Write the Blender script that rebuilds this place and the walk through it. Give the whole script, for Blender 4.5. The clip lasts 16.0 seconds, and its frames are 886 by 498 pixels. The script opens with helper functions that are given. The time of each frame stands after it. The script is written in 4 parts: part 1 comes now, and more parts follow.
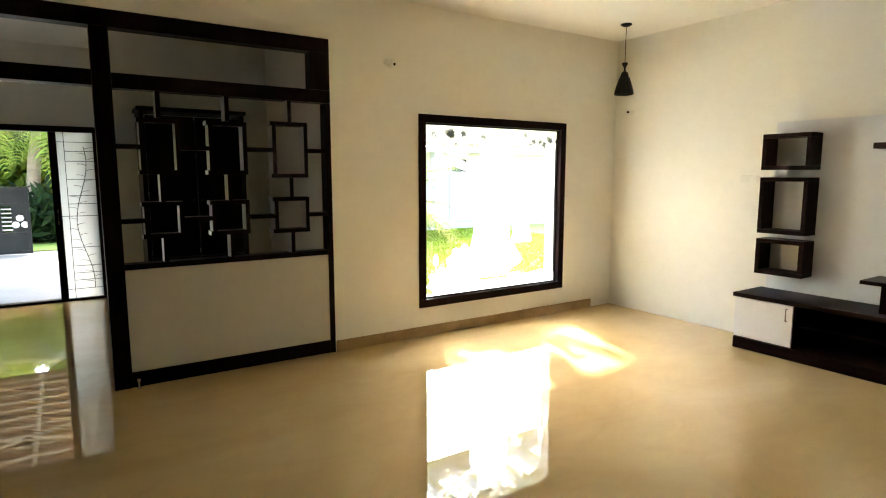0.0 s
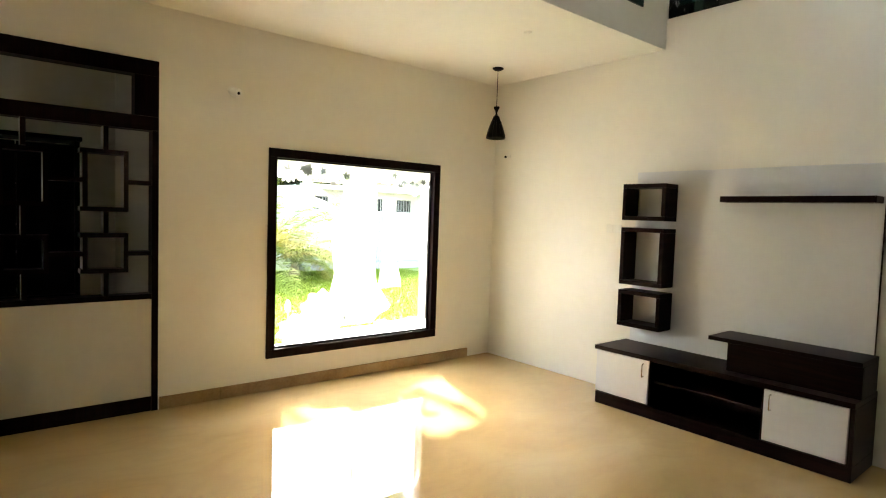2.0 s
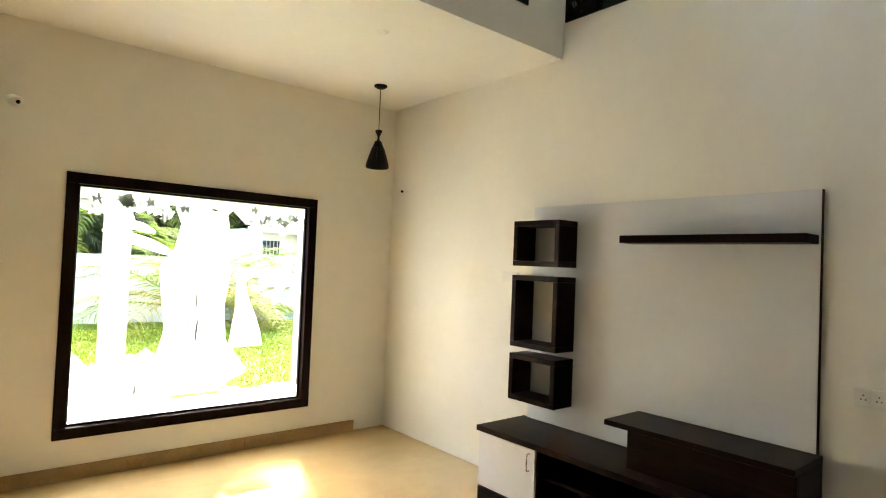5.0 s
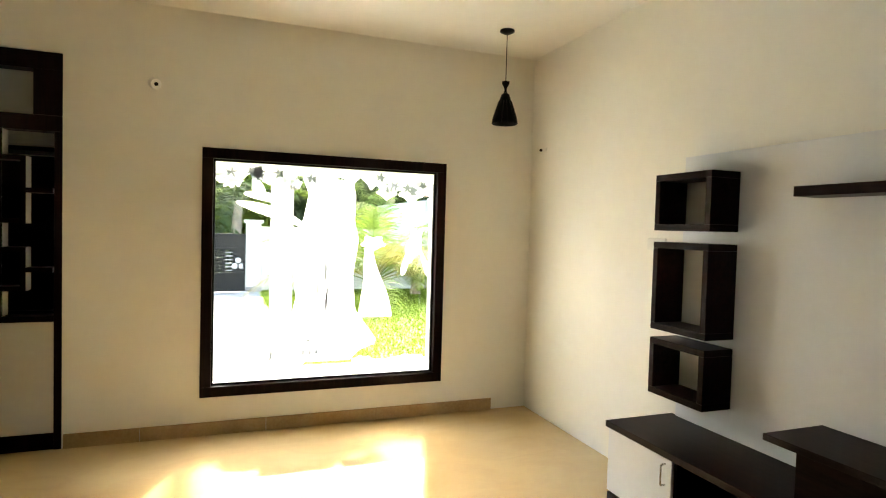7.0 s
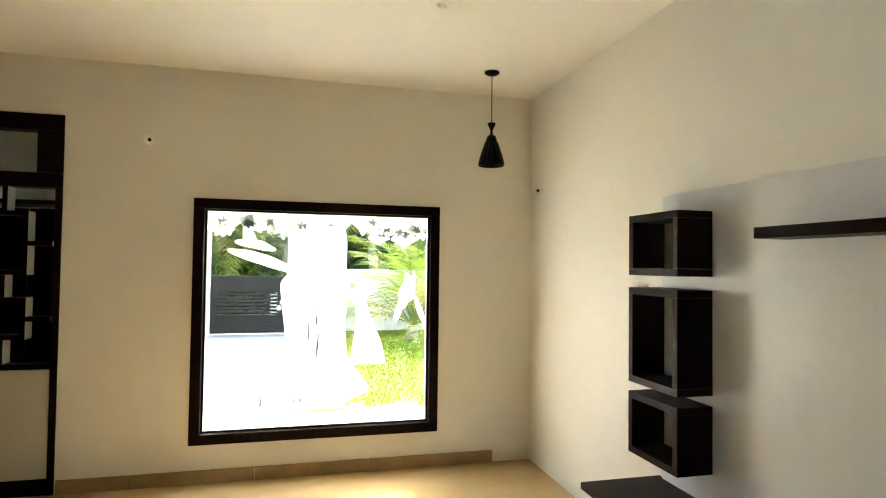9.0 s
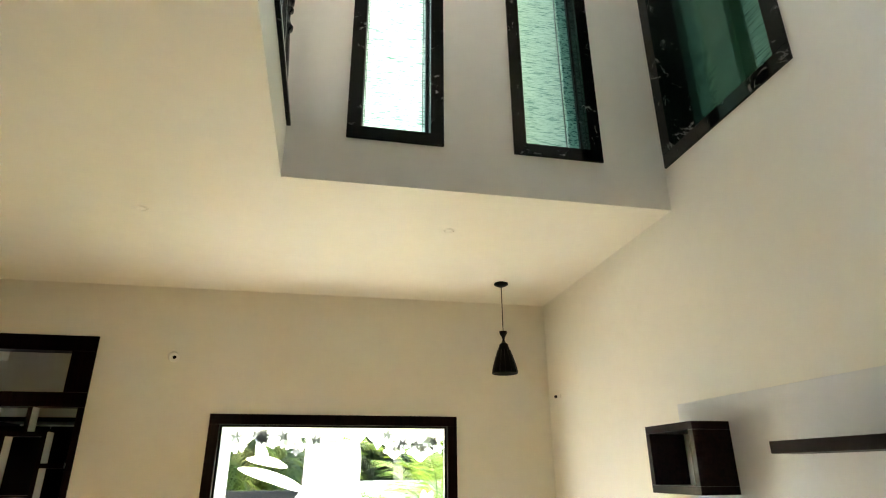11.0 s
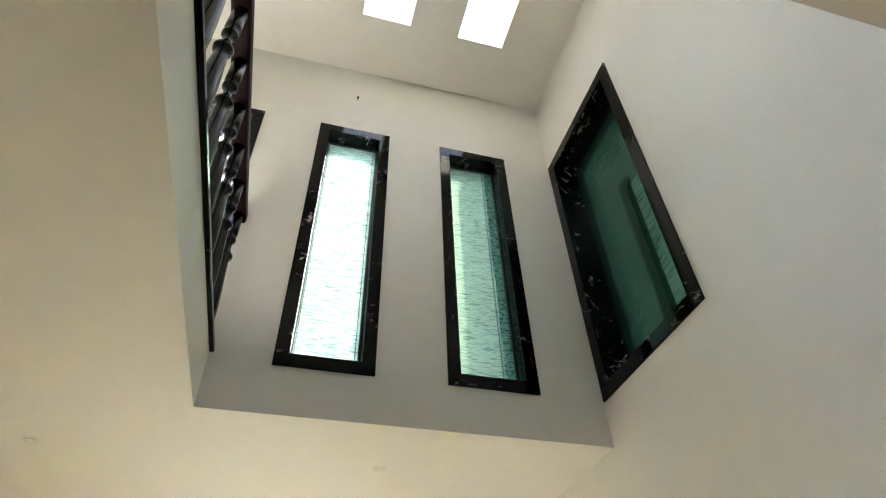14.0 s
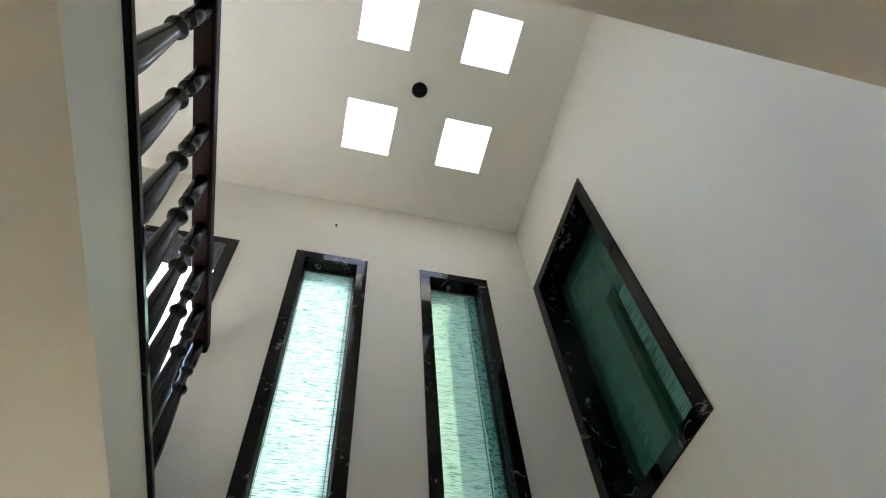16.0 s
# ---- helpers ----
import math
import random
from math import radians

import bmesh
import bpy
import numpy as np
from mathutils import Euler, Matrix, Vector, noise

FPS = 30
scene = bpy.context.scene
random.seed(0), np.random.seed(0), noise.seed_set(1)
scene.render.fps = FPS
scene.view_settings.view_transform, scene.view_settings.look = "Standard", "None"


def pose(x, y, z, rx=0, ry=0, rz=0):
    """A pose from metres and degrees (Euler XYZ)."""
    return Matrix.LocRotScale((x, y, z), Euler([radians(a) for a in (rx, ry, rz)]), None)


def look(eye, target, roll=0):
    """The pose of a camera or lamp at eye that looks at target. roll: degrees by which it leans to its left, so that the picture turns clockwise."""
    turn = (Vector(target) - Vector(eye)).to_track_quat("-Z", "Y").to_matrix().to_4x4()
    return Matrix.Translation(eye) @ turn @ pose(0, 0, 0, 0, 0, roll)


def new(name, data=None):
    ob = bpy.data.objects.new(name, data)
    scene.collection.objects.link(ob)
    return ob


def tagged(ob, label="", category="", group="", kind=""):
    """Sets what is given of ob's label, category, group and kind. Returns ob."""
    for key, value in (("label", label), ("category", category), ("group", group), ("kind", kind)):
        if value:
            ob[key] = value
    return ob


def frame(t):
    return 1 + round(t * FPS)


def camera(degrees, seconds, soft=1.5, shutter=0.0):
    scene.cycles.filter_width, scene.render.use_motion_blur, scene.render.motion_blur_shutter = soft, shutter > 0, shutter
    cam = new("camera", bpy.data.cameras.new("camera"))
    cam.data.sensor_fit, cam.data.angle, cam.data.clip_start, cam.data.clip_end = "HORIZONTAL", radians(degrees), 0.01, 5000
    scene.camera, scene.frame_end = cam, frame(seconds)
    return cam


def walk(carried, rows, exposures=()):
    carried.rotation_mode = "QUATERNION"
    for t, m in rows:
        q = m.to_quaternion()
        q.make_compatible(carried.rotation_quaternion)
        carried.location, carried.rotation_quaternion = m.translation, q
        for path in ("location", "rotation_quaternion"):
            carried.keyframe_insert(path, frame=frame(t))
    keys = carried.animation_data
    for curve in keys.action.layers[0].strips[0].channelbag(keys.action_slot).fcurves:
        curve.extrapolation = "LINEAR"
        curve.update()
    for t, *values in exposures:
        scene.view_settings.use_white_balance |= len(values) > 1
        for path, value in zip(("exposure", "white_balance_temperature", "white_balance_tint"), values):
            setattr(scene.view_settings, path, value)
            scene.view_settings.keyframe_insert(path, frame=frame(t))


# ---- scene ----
cam = camera(75.4, 16.0, soft=1.1)
PATH = [
    (0, (0.058, 0.089, 1.553), (1.145, 1.749, 1.298), -0.0),
    (0.5, (0.268, 0.071, 1.558), (1.364, 1.726, 1.311), 0.1),
    (1, (0.458, 0.083, 1.575), (1.598, 1.711, 1.350), 0.8),
    (1.5, (0.663, -0.004, 1.582), (1.862, 1.587, 1.404), 1.3),
    (2, (0.853, -0.043, 1.580), (2.124, 1.497, 1.466), 1.9),
    (2.5, (1.069, -0.030, 1.591), (2.372, 1.486, 1.537), 2.4),
    (3, (1.294, -0.077, 1.591), (2.632, 1.410, 1.609), 2.6),
    (3.5, (1.554, -0.085, 1.589), (2.904, 1.389, 1.672), 2.6),
    (3.7, (1.665, -0.052, 1.603), (3.016, 1.420, 1.692), 2.6),
    (5.8, (2.644, 0.080, 1.576), (3.759, 1.741, 1.592), 2.1),
    (6, (2.718, 0.075, 1.576), (3.768, 1.777, 1.583), 2.0),
    (6.5, (2.862, 0.128, 1.579), (3.742, 1.924, 1.540), 1.8),
    (7, (3.009, 0.212, 1.576), (3.712, 2.083, 1.505), 1.6),
    (7.5, (3.203, 0.181, 1.594), (3.800, 2.089, 1.524), 1.4),
    (8, (3.351, 0.152, 1.574), (3.911, 2.072, 1.525), 1.2),
    (8.2, (3.410, 0.158, 1.586), (3.962, 2.079, 1.544), 1.1),
    (10.3, (3.652, 0.058, 1.687), (4.044, 1.966, 2.141), -0.0),
    (10.5, (3.644, 0.043, 1.694), (4.030, 1.931, 2.229), -0.2),
    (11, (3.662, 0.024, 1.702), (4.031, 1.851, 2.427), -0.3),
    (11.5, (3.684, 0.019, 1.713), (4.045, 1.780, 2.589), -0.3),
    (12, (3.708, -0.001, 1.733), (4.076, 1.693, 2.732), -0.7),
    (12.5, (3.731, 0.000, 1.747), (4.129, 1.628, 2.838), -1.1),
    (13, (3.749, 0.038, 1.758), (4.191, 1.585, 2.946), -1.6),
    (13.5, (3.816, 0.030, 1.771), (4.232, 1.502, 3.060), -1.1),
    (14, (3.815, 0.034, 1.779), (4.233, 1.435, 3.144), -2.1),
    (14.5, (3.823, 0.076, 1.792), (4.254, 1.409, 3.220), -4.2),
    (15, (3.903, 0.142, 1.818), (4.252, 1.369, 3.358), -3.4),
    (15.5, (3.969, 0.189, 1.835), (4.278, 1.325, 3.451), -2.9),
    (16, (3.984, 0.237, 1.846), (4.334, 1.268, 3.524), -6.2),
]
EXPOSURES = [(0.0, 5.2, 7200, 11), (2.5, 5.05, 7250, 12), (7.0, 4.98, 7200, 11), (8.5, 4.95, 7100, 11), (11.0, 5.1, 6900, 10), (13.5, 4.95, 6600, 11), (16.0, 4.56, 6150, 13)]
walk(cam, [(t, look(eye, target, roll)) for t, eye, target, roll in PATH], EXPOSURES)

# ---- world and sun ----
SUN_TO = Vector((0.31, 0.90, 0.98)).normalized()
SUN_EL = math.asin(SUN_TO.z)
SUN_AZ = math.atan2(SUN_TO.x, SUN_TO.y)
world = bpy.data.worlds.new("sky")
scene.world = world
world.use_nodes = True
wn = world.node_tree.nodes
sky = wn.new("ShaderNodeTexSky")
sky.sky_type, sky.sun_disc, sky.sun_elevation, sky.sun_rotation = "NISHITA", False, SUN_EL, SUN_AZ
sky.air_density, sky.dust_density = 1.0, 2.0
wn["Background"].inputs["Strength"].default_value = 0.15
world.node_tree.links.new(sky.outputs[0], wn["Background"].inputs["Color"])
sun_data = bpy.data.lights.new("sun", "SUN")
sun_data.energy, sun_data.angle, sun_data.color = 0.85, radians(2.5), (1.0, 0.94, 0.80)
sun_lamp = new("sun", sun_data)
sun_lamp.matrix_world = look((0, 0, 30), Vector((0, 0, 30)) - SUN_TO)


# ---- materials ----
class Nodes:
    """A small wrapper for building node trees."""

    def __init__(self, name):
        self.mat = bpy.data.materials.new(name)
        self.mat.use_nodes = True
        self.t = self.mat.node_tree
        self.bsdf = self.t.nodes["Principled BSDF"]
        self.out = self.t.nodes["Material Output"]

    def add(self, kind, **inputs):
        n = self.t.nodes.new(kind)
        for key, value in inputs.items():
            n.inputs[key.replace("_", " ")].default_value = value
        return n

    def link(self, a, b):
        self.t.links.new(a, b)

    def coords(self, scale=(1, 1, 1)):
        g = self.add("ShaderNodeNewGeometry")
        m = self.add("ShaderNodeMapping", Scale=scale)
        self.link(g.outputs["Position"], m.inputs["Vector"])
        return m.outputs["Vector"]

    def noise(self, scale, detail=4.0, stretch=(1, 1, 1), distortion=0.0):
        n = self.add("ShaderNodeTexNoise", Scale=scale, Detail=detail, Distortion=distortion)
        self.link(self.coords(stretch), n.inputs["Vector"])
        return n.outputs["Fac"]

    def ramp(self, fac, stops):
        r = self.t.nodes.new("ShaderNodeValToRGB")
        e = r.color_ramp.elements
        while len(e) < len(stops):
            e.new(0.5)
        for el, (p, c) in zip(e, stops):
            el.position, el.color = p, (*c, 1) if len(c) == 3 else c
        self.link(fac, r.inputs["Fac"])
        return r.outputs["Color"]

    def mix(self, fac, a, b, blend="MIX"):
        m = self.t.nodes.new("ShaderNodeMix")
        m.data_type, m.blend_type = "RGBA", blend
        for i, v in ((0, fac), (6, a), (7, b)):
            if isinstance(v, (int, float)):
                m.inputs[i].default_value = v
            elif isinstance(v, tuple):
                m.inputs[i].default_value = (*v, 1)
            else:
                self.link(v, m.inputs[i])
        return m.outputs[2]

    def bump(self, fac, strength=0.2, distance=0.005):
        b = self.add("ShaderNodeBump", Strength=strength, Distance=distance)
        self.link(fac, b.inputs["Height"])
        self.link(b.outputs[0], self.bsdf.inputs["Normal"])

    def set(self, rough=0.5, metal=0.0, spec=0.5):
        self.bsdf.inputs["Roughness"].default_value = rough
        self.bsdf.inputs["Metallic"].default_value = metal
        self.bsdf.inputs["Specular IOR Level"].default_value = spec
        return self


def simple(name, dark, light, scale=3.0, rough=0.5, metal=0.0, bump=0.0, bump_scale=80.0, stretch=(1, 1, 1), spec=0.5):
    """A surface that wanders between two colours at two scales, with a fine relief."""
    n = Nodes(name).set(rough, metal, spec)
    big, fine = n.noise(scale, 5, stretch), n.noise(scale * 14, 3, stretch)
    m = n.mix(0.35, big, fine)
    n.link(n.ramp(m, [(0.3, dark), (0.7, light)]), n.bsdf.inputs["Base Color"])
    if bump:
        n.bump(n.noise(bump_scale, 3, stretch), bump, 0.004)
    return n.mat


def wood(name, dark, light, axis, rough=0.35):
    stretch = [14.0, 14.0, 14.0]
    stretch[axis] = 0.9
    n = Nodes(name).set(rough, 0.0, 0.07)
    g = n.noise(2.4, 6, tuple(stretch), 0.8)
    n.link(n.ramp(g, [(0.3, dark), (0.7, light)]), n.bsdf.inputs["Base Color"])
    n.bump(n.noise(6, 4, tuple(stretch)), 0.08, 0.002)
    return n.mat


def floor_marble():
    n = Nodes("polished_beige_marble").set(0.05, 0.0, 1.0)
    n.bsdf.inputs["IOR"].default_value = 1.62
    cloud = n.noise(0.55, 6, (1, 1.3, 1), 1.2)
    veins = n.noise(1.3, 8, (1, 1.8, 1), 1.2)
    base = n.ramp(cloud, [(0.25, (0.52, 0.345, 0.145)), (0.5, (0.61, 0.435, 0.212)), (0.75, (0.67, 0.50, 0.268))])
    vein = n.ramp(veins, [(0.42, (0, 0, 0)), (0.5, (0.13, 0.13, 0.13)), (0.58, (0, 0, 0))])
    col = n.mix(vein, base, (0.42, 0.28, 0.14))
    n.link(col, n.bsdf.inputs["Base Color"])
    n.link(n.ramp(n.noise(2.5, 5), [(0.3, (0.008, 0.008, 0.008)), (0.8, (0.03, 0.03, 0.03))]), n.bsdf.inputs["Roughness"])
    n.bump(n.noise(1.6, 2), 0.006, 0.01)
    return n.mat


def black_marble():
    n = Nodes("black_marble_white_veins").set(0.07, 0.0, 0.2)
    v = n.noise(3.2, 6, (1, 1, 1), 2.2)
    spots = n.noise(9.0, 3, (1, 1, 1), 1.0)
    vein = n.ramp(v, [(0.475, (0, 0, 0)), (0.5, (1, 1, 1)), (0.525, (0, 0, 0))])
    mask = n.ramp(spots, [(0.53, (0, 0, 0)), (0.63, (0.8, 0.8, 0.8))])
    both = n.mix(1.0, vein, mask, "MULTIPLY")
    n.link(n.mix(both, (0.003, 0.003, 0.003), (0.24, 0.24, 0.23)), n.bsdf.inputs["Base Color"])
    return n.mat


def clear_glass(name, tint=(0.96, 0.98, 0.97)):
    n = Nodes(name)
    tr = n.add("ShaderNodeBsdfTransparent", Color=(*tint, 1))
    gl = n.add("ShaderNodeBsdfGlossy", Roughness=0.02)
    mx = n.t.nodes.new("ShaderNodeMixShader")
    mx.inputs[0].default_value = 0.05
    n.link(tr.outputs[0], mx.inputs[1])
    n.link(gl.outputs[0], mx.inputs[2])
    n.link(mx.outputs[0], n.out.inputs["Surface"])
    return n.mat


def frosted(name, colour=(0.95, 0.96, 0.95), clear=0.25):
    """Etched glass: scatters most of the light that comes through."""
    n = Nodes(name)
    tl = n.add("ShaderNodeBsdfTranslucent", Color=(*colour, 1))
    tr = n.add("ShaderNodeBsdfTransparent", Color=(*colour, 1))
    mx = n.t.nodes.new("ShaderNodeMixShader")
    mx.inputs[0].default_value = clear
    n.link(tl.outputs[0], mx.inputs[1])
    n.link(tr.outputs[0], mx.inputs[2])
    n.link(mx.outputs[0], n.out.inputs["Surface"])
    return n.mat


def rippled_glass(name, dark, light, stretch, clear):
    """Green figured glass with fine horizontal ripples."""
    n = Nodes(name)
    rip = n.noise(3.0, 5, stretch, 0.6)
    col = n.ramp(rip, [(0.36, dark), (0.52, light), (0.6, light)])
    tl = n.add("ShaderNodeBsdfTranslucent")
    tr = n.add("ShaderNodeBsdfTransparent")
    gl = n.add("ShaderNodeBsdfGlossy", Roughness=0.12)
    bp = n.add("ShaderNodeBump", Strength=0.5, Distance=0.01)
    n.link(rip, bp.inputs["Height"])
    n.link(bp.outputs[0], gl.inputs["Normal"])
    n.link(col, tl.inputs["Color"])
    n.link(col, tr.inputs["Color"])
    m1 = n.t.nodes.new("ShaderNodeMixShader")
    m1.inputs[0].default_value = clear
    n.link(tl.outputs[0], m1.inputs[1])
    n.link(tr.outputs[0], m1.inputs[2])
    m2 = n.t.nodes.new("ShaderNodeMixShader")
    m2.inputs[0].default_value = 0.06
    n.link(m1.outputs[0], m2.inputs[1])
    n.link(gl.outputs[0], m2.inputs[2])
    n.link(m2.outputs[0], n.out.inputs["Surface"])
    return n.mat


def leaf(name, dark, light):
    n = Nodes(name).set(0.6, 0.0, 0.08)
    info = n.add("ShaderNodeNewGeometry")
    col = n.ramp(info.outputs["Random Per Island"], [(0.0, dark), (1.0, light)])
    n.link(col, n.bsdf.inputs["Base Color"])
    tl = n.add("ShaderNodeBsdfTranslucent")
    n.link(col, tl.inputs["Color"])
    mx = n.t.nodes.new("ShaderNodeMixShader")
    mx.inputs[0].default_value = 0.35
    n.link(n.bsdf.outputs[0], mx.inputs[1])
    n.link(tl.outputs[0], mx.inputs[2])
    n.link(mx.outputs[0], n.out.inputs["Surface"])
    return n.mat


M_WALL = simple("warm_white_wall_paint", (0.80, 0.78, 0.71), (0.85, 0.83, 0.76), 0.7, 0.55, bump=0.06, bump_scale=60)
M_CEIL = simple("warm_white_ceiling_paint", (0.80, 0.78, 0.71), (0.85, 0.83, 0.76), 0.6, 0.7, bump=0.05, bump_scale=40)
M_FLOOR = floor_marble()
M_SKIRT = simple("brown_beige_marble", (0.32, 0.20, 0.09), (0.48, 0.33, 0.17), 4, 0.2)
M_DARK = wood("dark_wenge_laminate", (0.006, 0.0018, 0.0015), (0.016, 0.005, 0.0042), 1, 0.4)
M_FRAME = wood("dark_rosewood", (0.004, 0.0013, 0.0013), (0.012, 0.0036, 0.003), 2, 0.42)
M_WHITE = simple("white_laminate", (0.70, 0.71, 0.73), (0.75, 0.76, 0.78), 1.2, 0.3)
M_CREAM = simple("cream_laminate", (0.60, 0.57, 0.49), (0.66, 0.63, 0.55), 1.2, 0.35)
M_PLASTIC = simple("white_plastic", (0.76, 0.75, 0.70), (0.82, 0.81, 0.76), 5, 0.3)
M_BLACK = simple("black_metal", (0.002, 0.002, 0.002), (0.006, 0.005, 0.005), 8, 0.4, bump=0.1, spec=0.1)
M_LACQUER = simple("black_lacquer", (0.002, 0.002, 0.002), (0.004, 0.0035, 0.003), 5, 0.35, spec=0.05)
M_POLISH = simple("polished_dark_wood", (0.003, 0.0025, 0.0025), (0.007, 0.005, 0.005), 5, 0.22, spec=0.3)
M_CHROME = simple("brushed_steel", (0.55, 0.54, 0.52), (0.68, 0.67, 0.65), 20, 0.25, 1.0)
M_MARBLE = black_marble()
M_GLASS = clear_glass("window_glass")
M_ETCH = frosted("etched_white_glass", clear=0.12)
M_LINE = frosted("grey_etched_line", (0.27, 0.275, 0.27), 0.2)
M_FLOWER = frosted("dark_etched_flower", (0.5, 0.51, 0.5), 0.3)
M_SIDE = frosted("frosted_sidelight_glass", (0.60, 0.62, 0.60), 0.25)
M_LEAD = simple("dark_lead_line", (0.03, 0.03, 0.03), (0.06, 0.06, 0.055), 9, 0.5)
M_SKYLIGHT = frosted("skylight_glass", (0.38, 0.41, 0.45), 0.3)
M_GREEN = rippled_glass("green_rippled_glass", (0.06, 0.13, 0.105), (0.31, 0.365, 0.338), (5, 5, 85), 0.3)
# same glass as M_GREEN, with window_3's shade put into a darker tint
M_GREEN_SHADE = rippled_glass("green_rippled_glass_shade_tint", (0.06, 0.115, 0.092), (0.225, 0.275, 0.235), (5, 5, 85), 0.3)
# colour painted as the green glass mirrored in the polished marble reveal
M_TEAL_REFLECTION = rippled_glass("mottled_teal_reflection", (0.02, 0.12, 0.12), (0.55, 0.72, 0.70), (14, 14, 40), 0.6)
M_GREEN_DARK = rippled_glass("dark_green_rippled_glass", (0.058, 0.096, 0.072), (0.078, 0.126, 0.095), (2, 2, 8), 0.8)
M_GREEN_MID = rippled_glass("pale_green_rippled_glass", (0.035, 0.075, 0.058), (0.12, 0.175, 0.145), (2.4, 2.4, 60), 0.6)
M_OVERLAP = clear_glass("green_tinted_overlap", (0.45, 0.55, 0.5))
M_ALU = simple("grey_window_bead", (0.012, 0.018, 0.018), (0.025, 0.032, 0.03), 9, 0.4)
M_OUT = simple("white_exterior_paint", (0.45, 0.44, 0.40), (0.53, 0.52, 0.48), 0.8, 0.8, bump=0.15, bump_scale=30)
M_OUT_GREY = simple("grey_exterior_paint", (0.22, 0.22, 0.22), (0.30, 0.30, 0.29), 0.8, 0.8, bump=0.15, bump_scale=30)
M_DRIVE = simple("pale_concrete", (0.13, 0.13, 0.125), (0.19, 0.19, 0.18), 1.2, 0.85, bump=0.25, bump_scale=40)
M_EARTH = simple("dry_earth", (0.20, 0.16, 0.09), (0.30, 0.25, 0.14), 0.4, 0.95, bump=0.4, bump_scale=12)
M_LAWN = simple("lawn_soil", (0.10, 0.15, 0.014), (0.15, 0.20, 0.022), 0.9, 0.9, bump=0.5, bump_scale=40)
M_GRASS = leaf("grass_blade", (0.11, 0.16, 0.014), (0.15, 0.205, 0.022))
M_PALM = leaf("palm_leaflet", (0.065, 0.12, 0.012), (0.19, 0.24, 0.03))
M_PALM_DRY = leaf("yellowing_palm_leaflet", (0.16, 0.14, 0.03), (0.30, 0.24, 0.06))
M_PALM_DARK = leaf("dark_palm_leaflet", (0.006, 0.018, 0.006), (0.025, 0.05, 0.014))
M_TRUNK = simple("palm_trunk", (0.16, 0.12, 0.08), (0.32, 0.25, 0.17), 2, 0.9, bump=0.8, bump_scale=14, stretch=(1, 1, 5))
M_GATE = simple("dark_grey_gate_paint", (0.009, 0.010, 0.0105), (0.016, 0.0175, 0.018), 3, 0.45, spec=0.12)
M_TILE = simple("clay_roof_tile", (0.34, 0.20, 0.14), (0.48, 0.32, 0.24), 2.5, 0.8, bump=0.2)
M_PORCH = simple("brown_porch_ceiling", (0.13, 0.065, 0.03), (0.19, 0.10, 0.05), 1.5, 0.5)
M_STRIP = simple("cream_ceiling_strip", (0.62, 0.54, 0.40), (0.70, 0.62, 0.47), 2, 0.6)


# ---- mesh helpers ----
def finish(name, bm, material, parent=None, label=""):
    me = bpy.data.meshes.new(name)
    bmesh.ops.recalc_face_normals(bm, faces=bm.faces)
    bm.to_mesh(me)
    bm.free()
    for m in (material if isinstance(material, (list, tuple)) else [material]):
        me.materials.append(m)
    ob = new(name, me)
    if parent is not None:
        ob.parent = parent
    if label:
        tagged(ob, label)
    return ob


def part(name, bm, material, parent, label=""):
    return finish(name, bm, material, parent, label)


def thing(name, at, label, category, group=""):
    e = new(name)
    e.location = at
    return tagged(e, label, category, group)


def box(lo, hi, bevel=0.0, bm=None):
    """An upright box from corner to corner, with its edges rounded off."""
    own = bm is None
    bm = bmesh.new() if own else bm
    r = bmesh.ops.create_cube(bm, size=1)
    size = Vector(hi) - Vector(lo)
    mid = (Vector(hi) + Vector(lo)) / 2
    for v in r["verts"]:
        v.co = Vector((v.co.x * size.x, v.co.y * size.y, v.co.z * size.z)) + mid
    if bevel:
        es = list({e for v in r["verts"] for e in v.link_edges})
        bmesh.ops.bevel(bm, geom=es, offset=min(bevel, min(size) * 0.4), segments=2, affect="EDGES", profile=0.5)
    return bm


def rel(parent, lo, hi, bevel=0.0):
    """A box given in world places, for a thing whose Empty stands at its location."""
    o = parent.location
    return box(Vector(lo) - o, Vector(hi) - o, bevel)


def turned(profile, segments=20):
    """A body of revolution about z from (radius, height) pairs."""
    bm = bmesh.new()
    rings = []
    for r, z in profile:
        rings.append([bm.verts.new((max(r, 1e-4) * math.cos(2 * math.pi * i / segments), max(r, 1e-4) * math.sin(2 * math.pi * i / segments), z)) for i in range(segments)])
    for a, b in zip(rings, rings[1:]):
        for i in range(segments):
            j = (i + 1) % segments
            f = bm.faces.new((a[i], a[j], b[j], b[i]))
            f.smooth = True
    bm.faces.new(rings[0][::-1])
    bm.faces.new(rings[-1])
    return bm


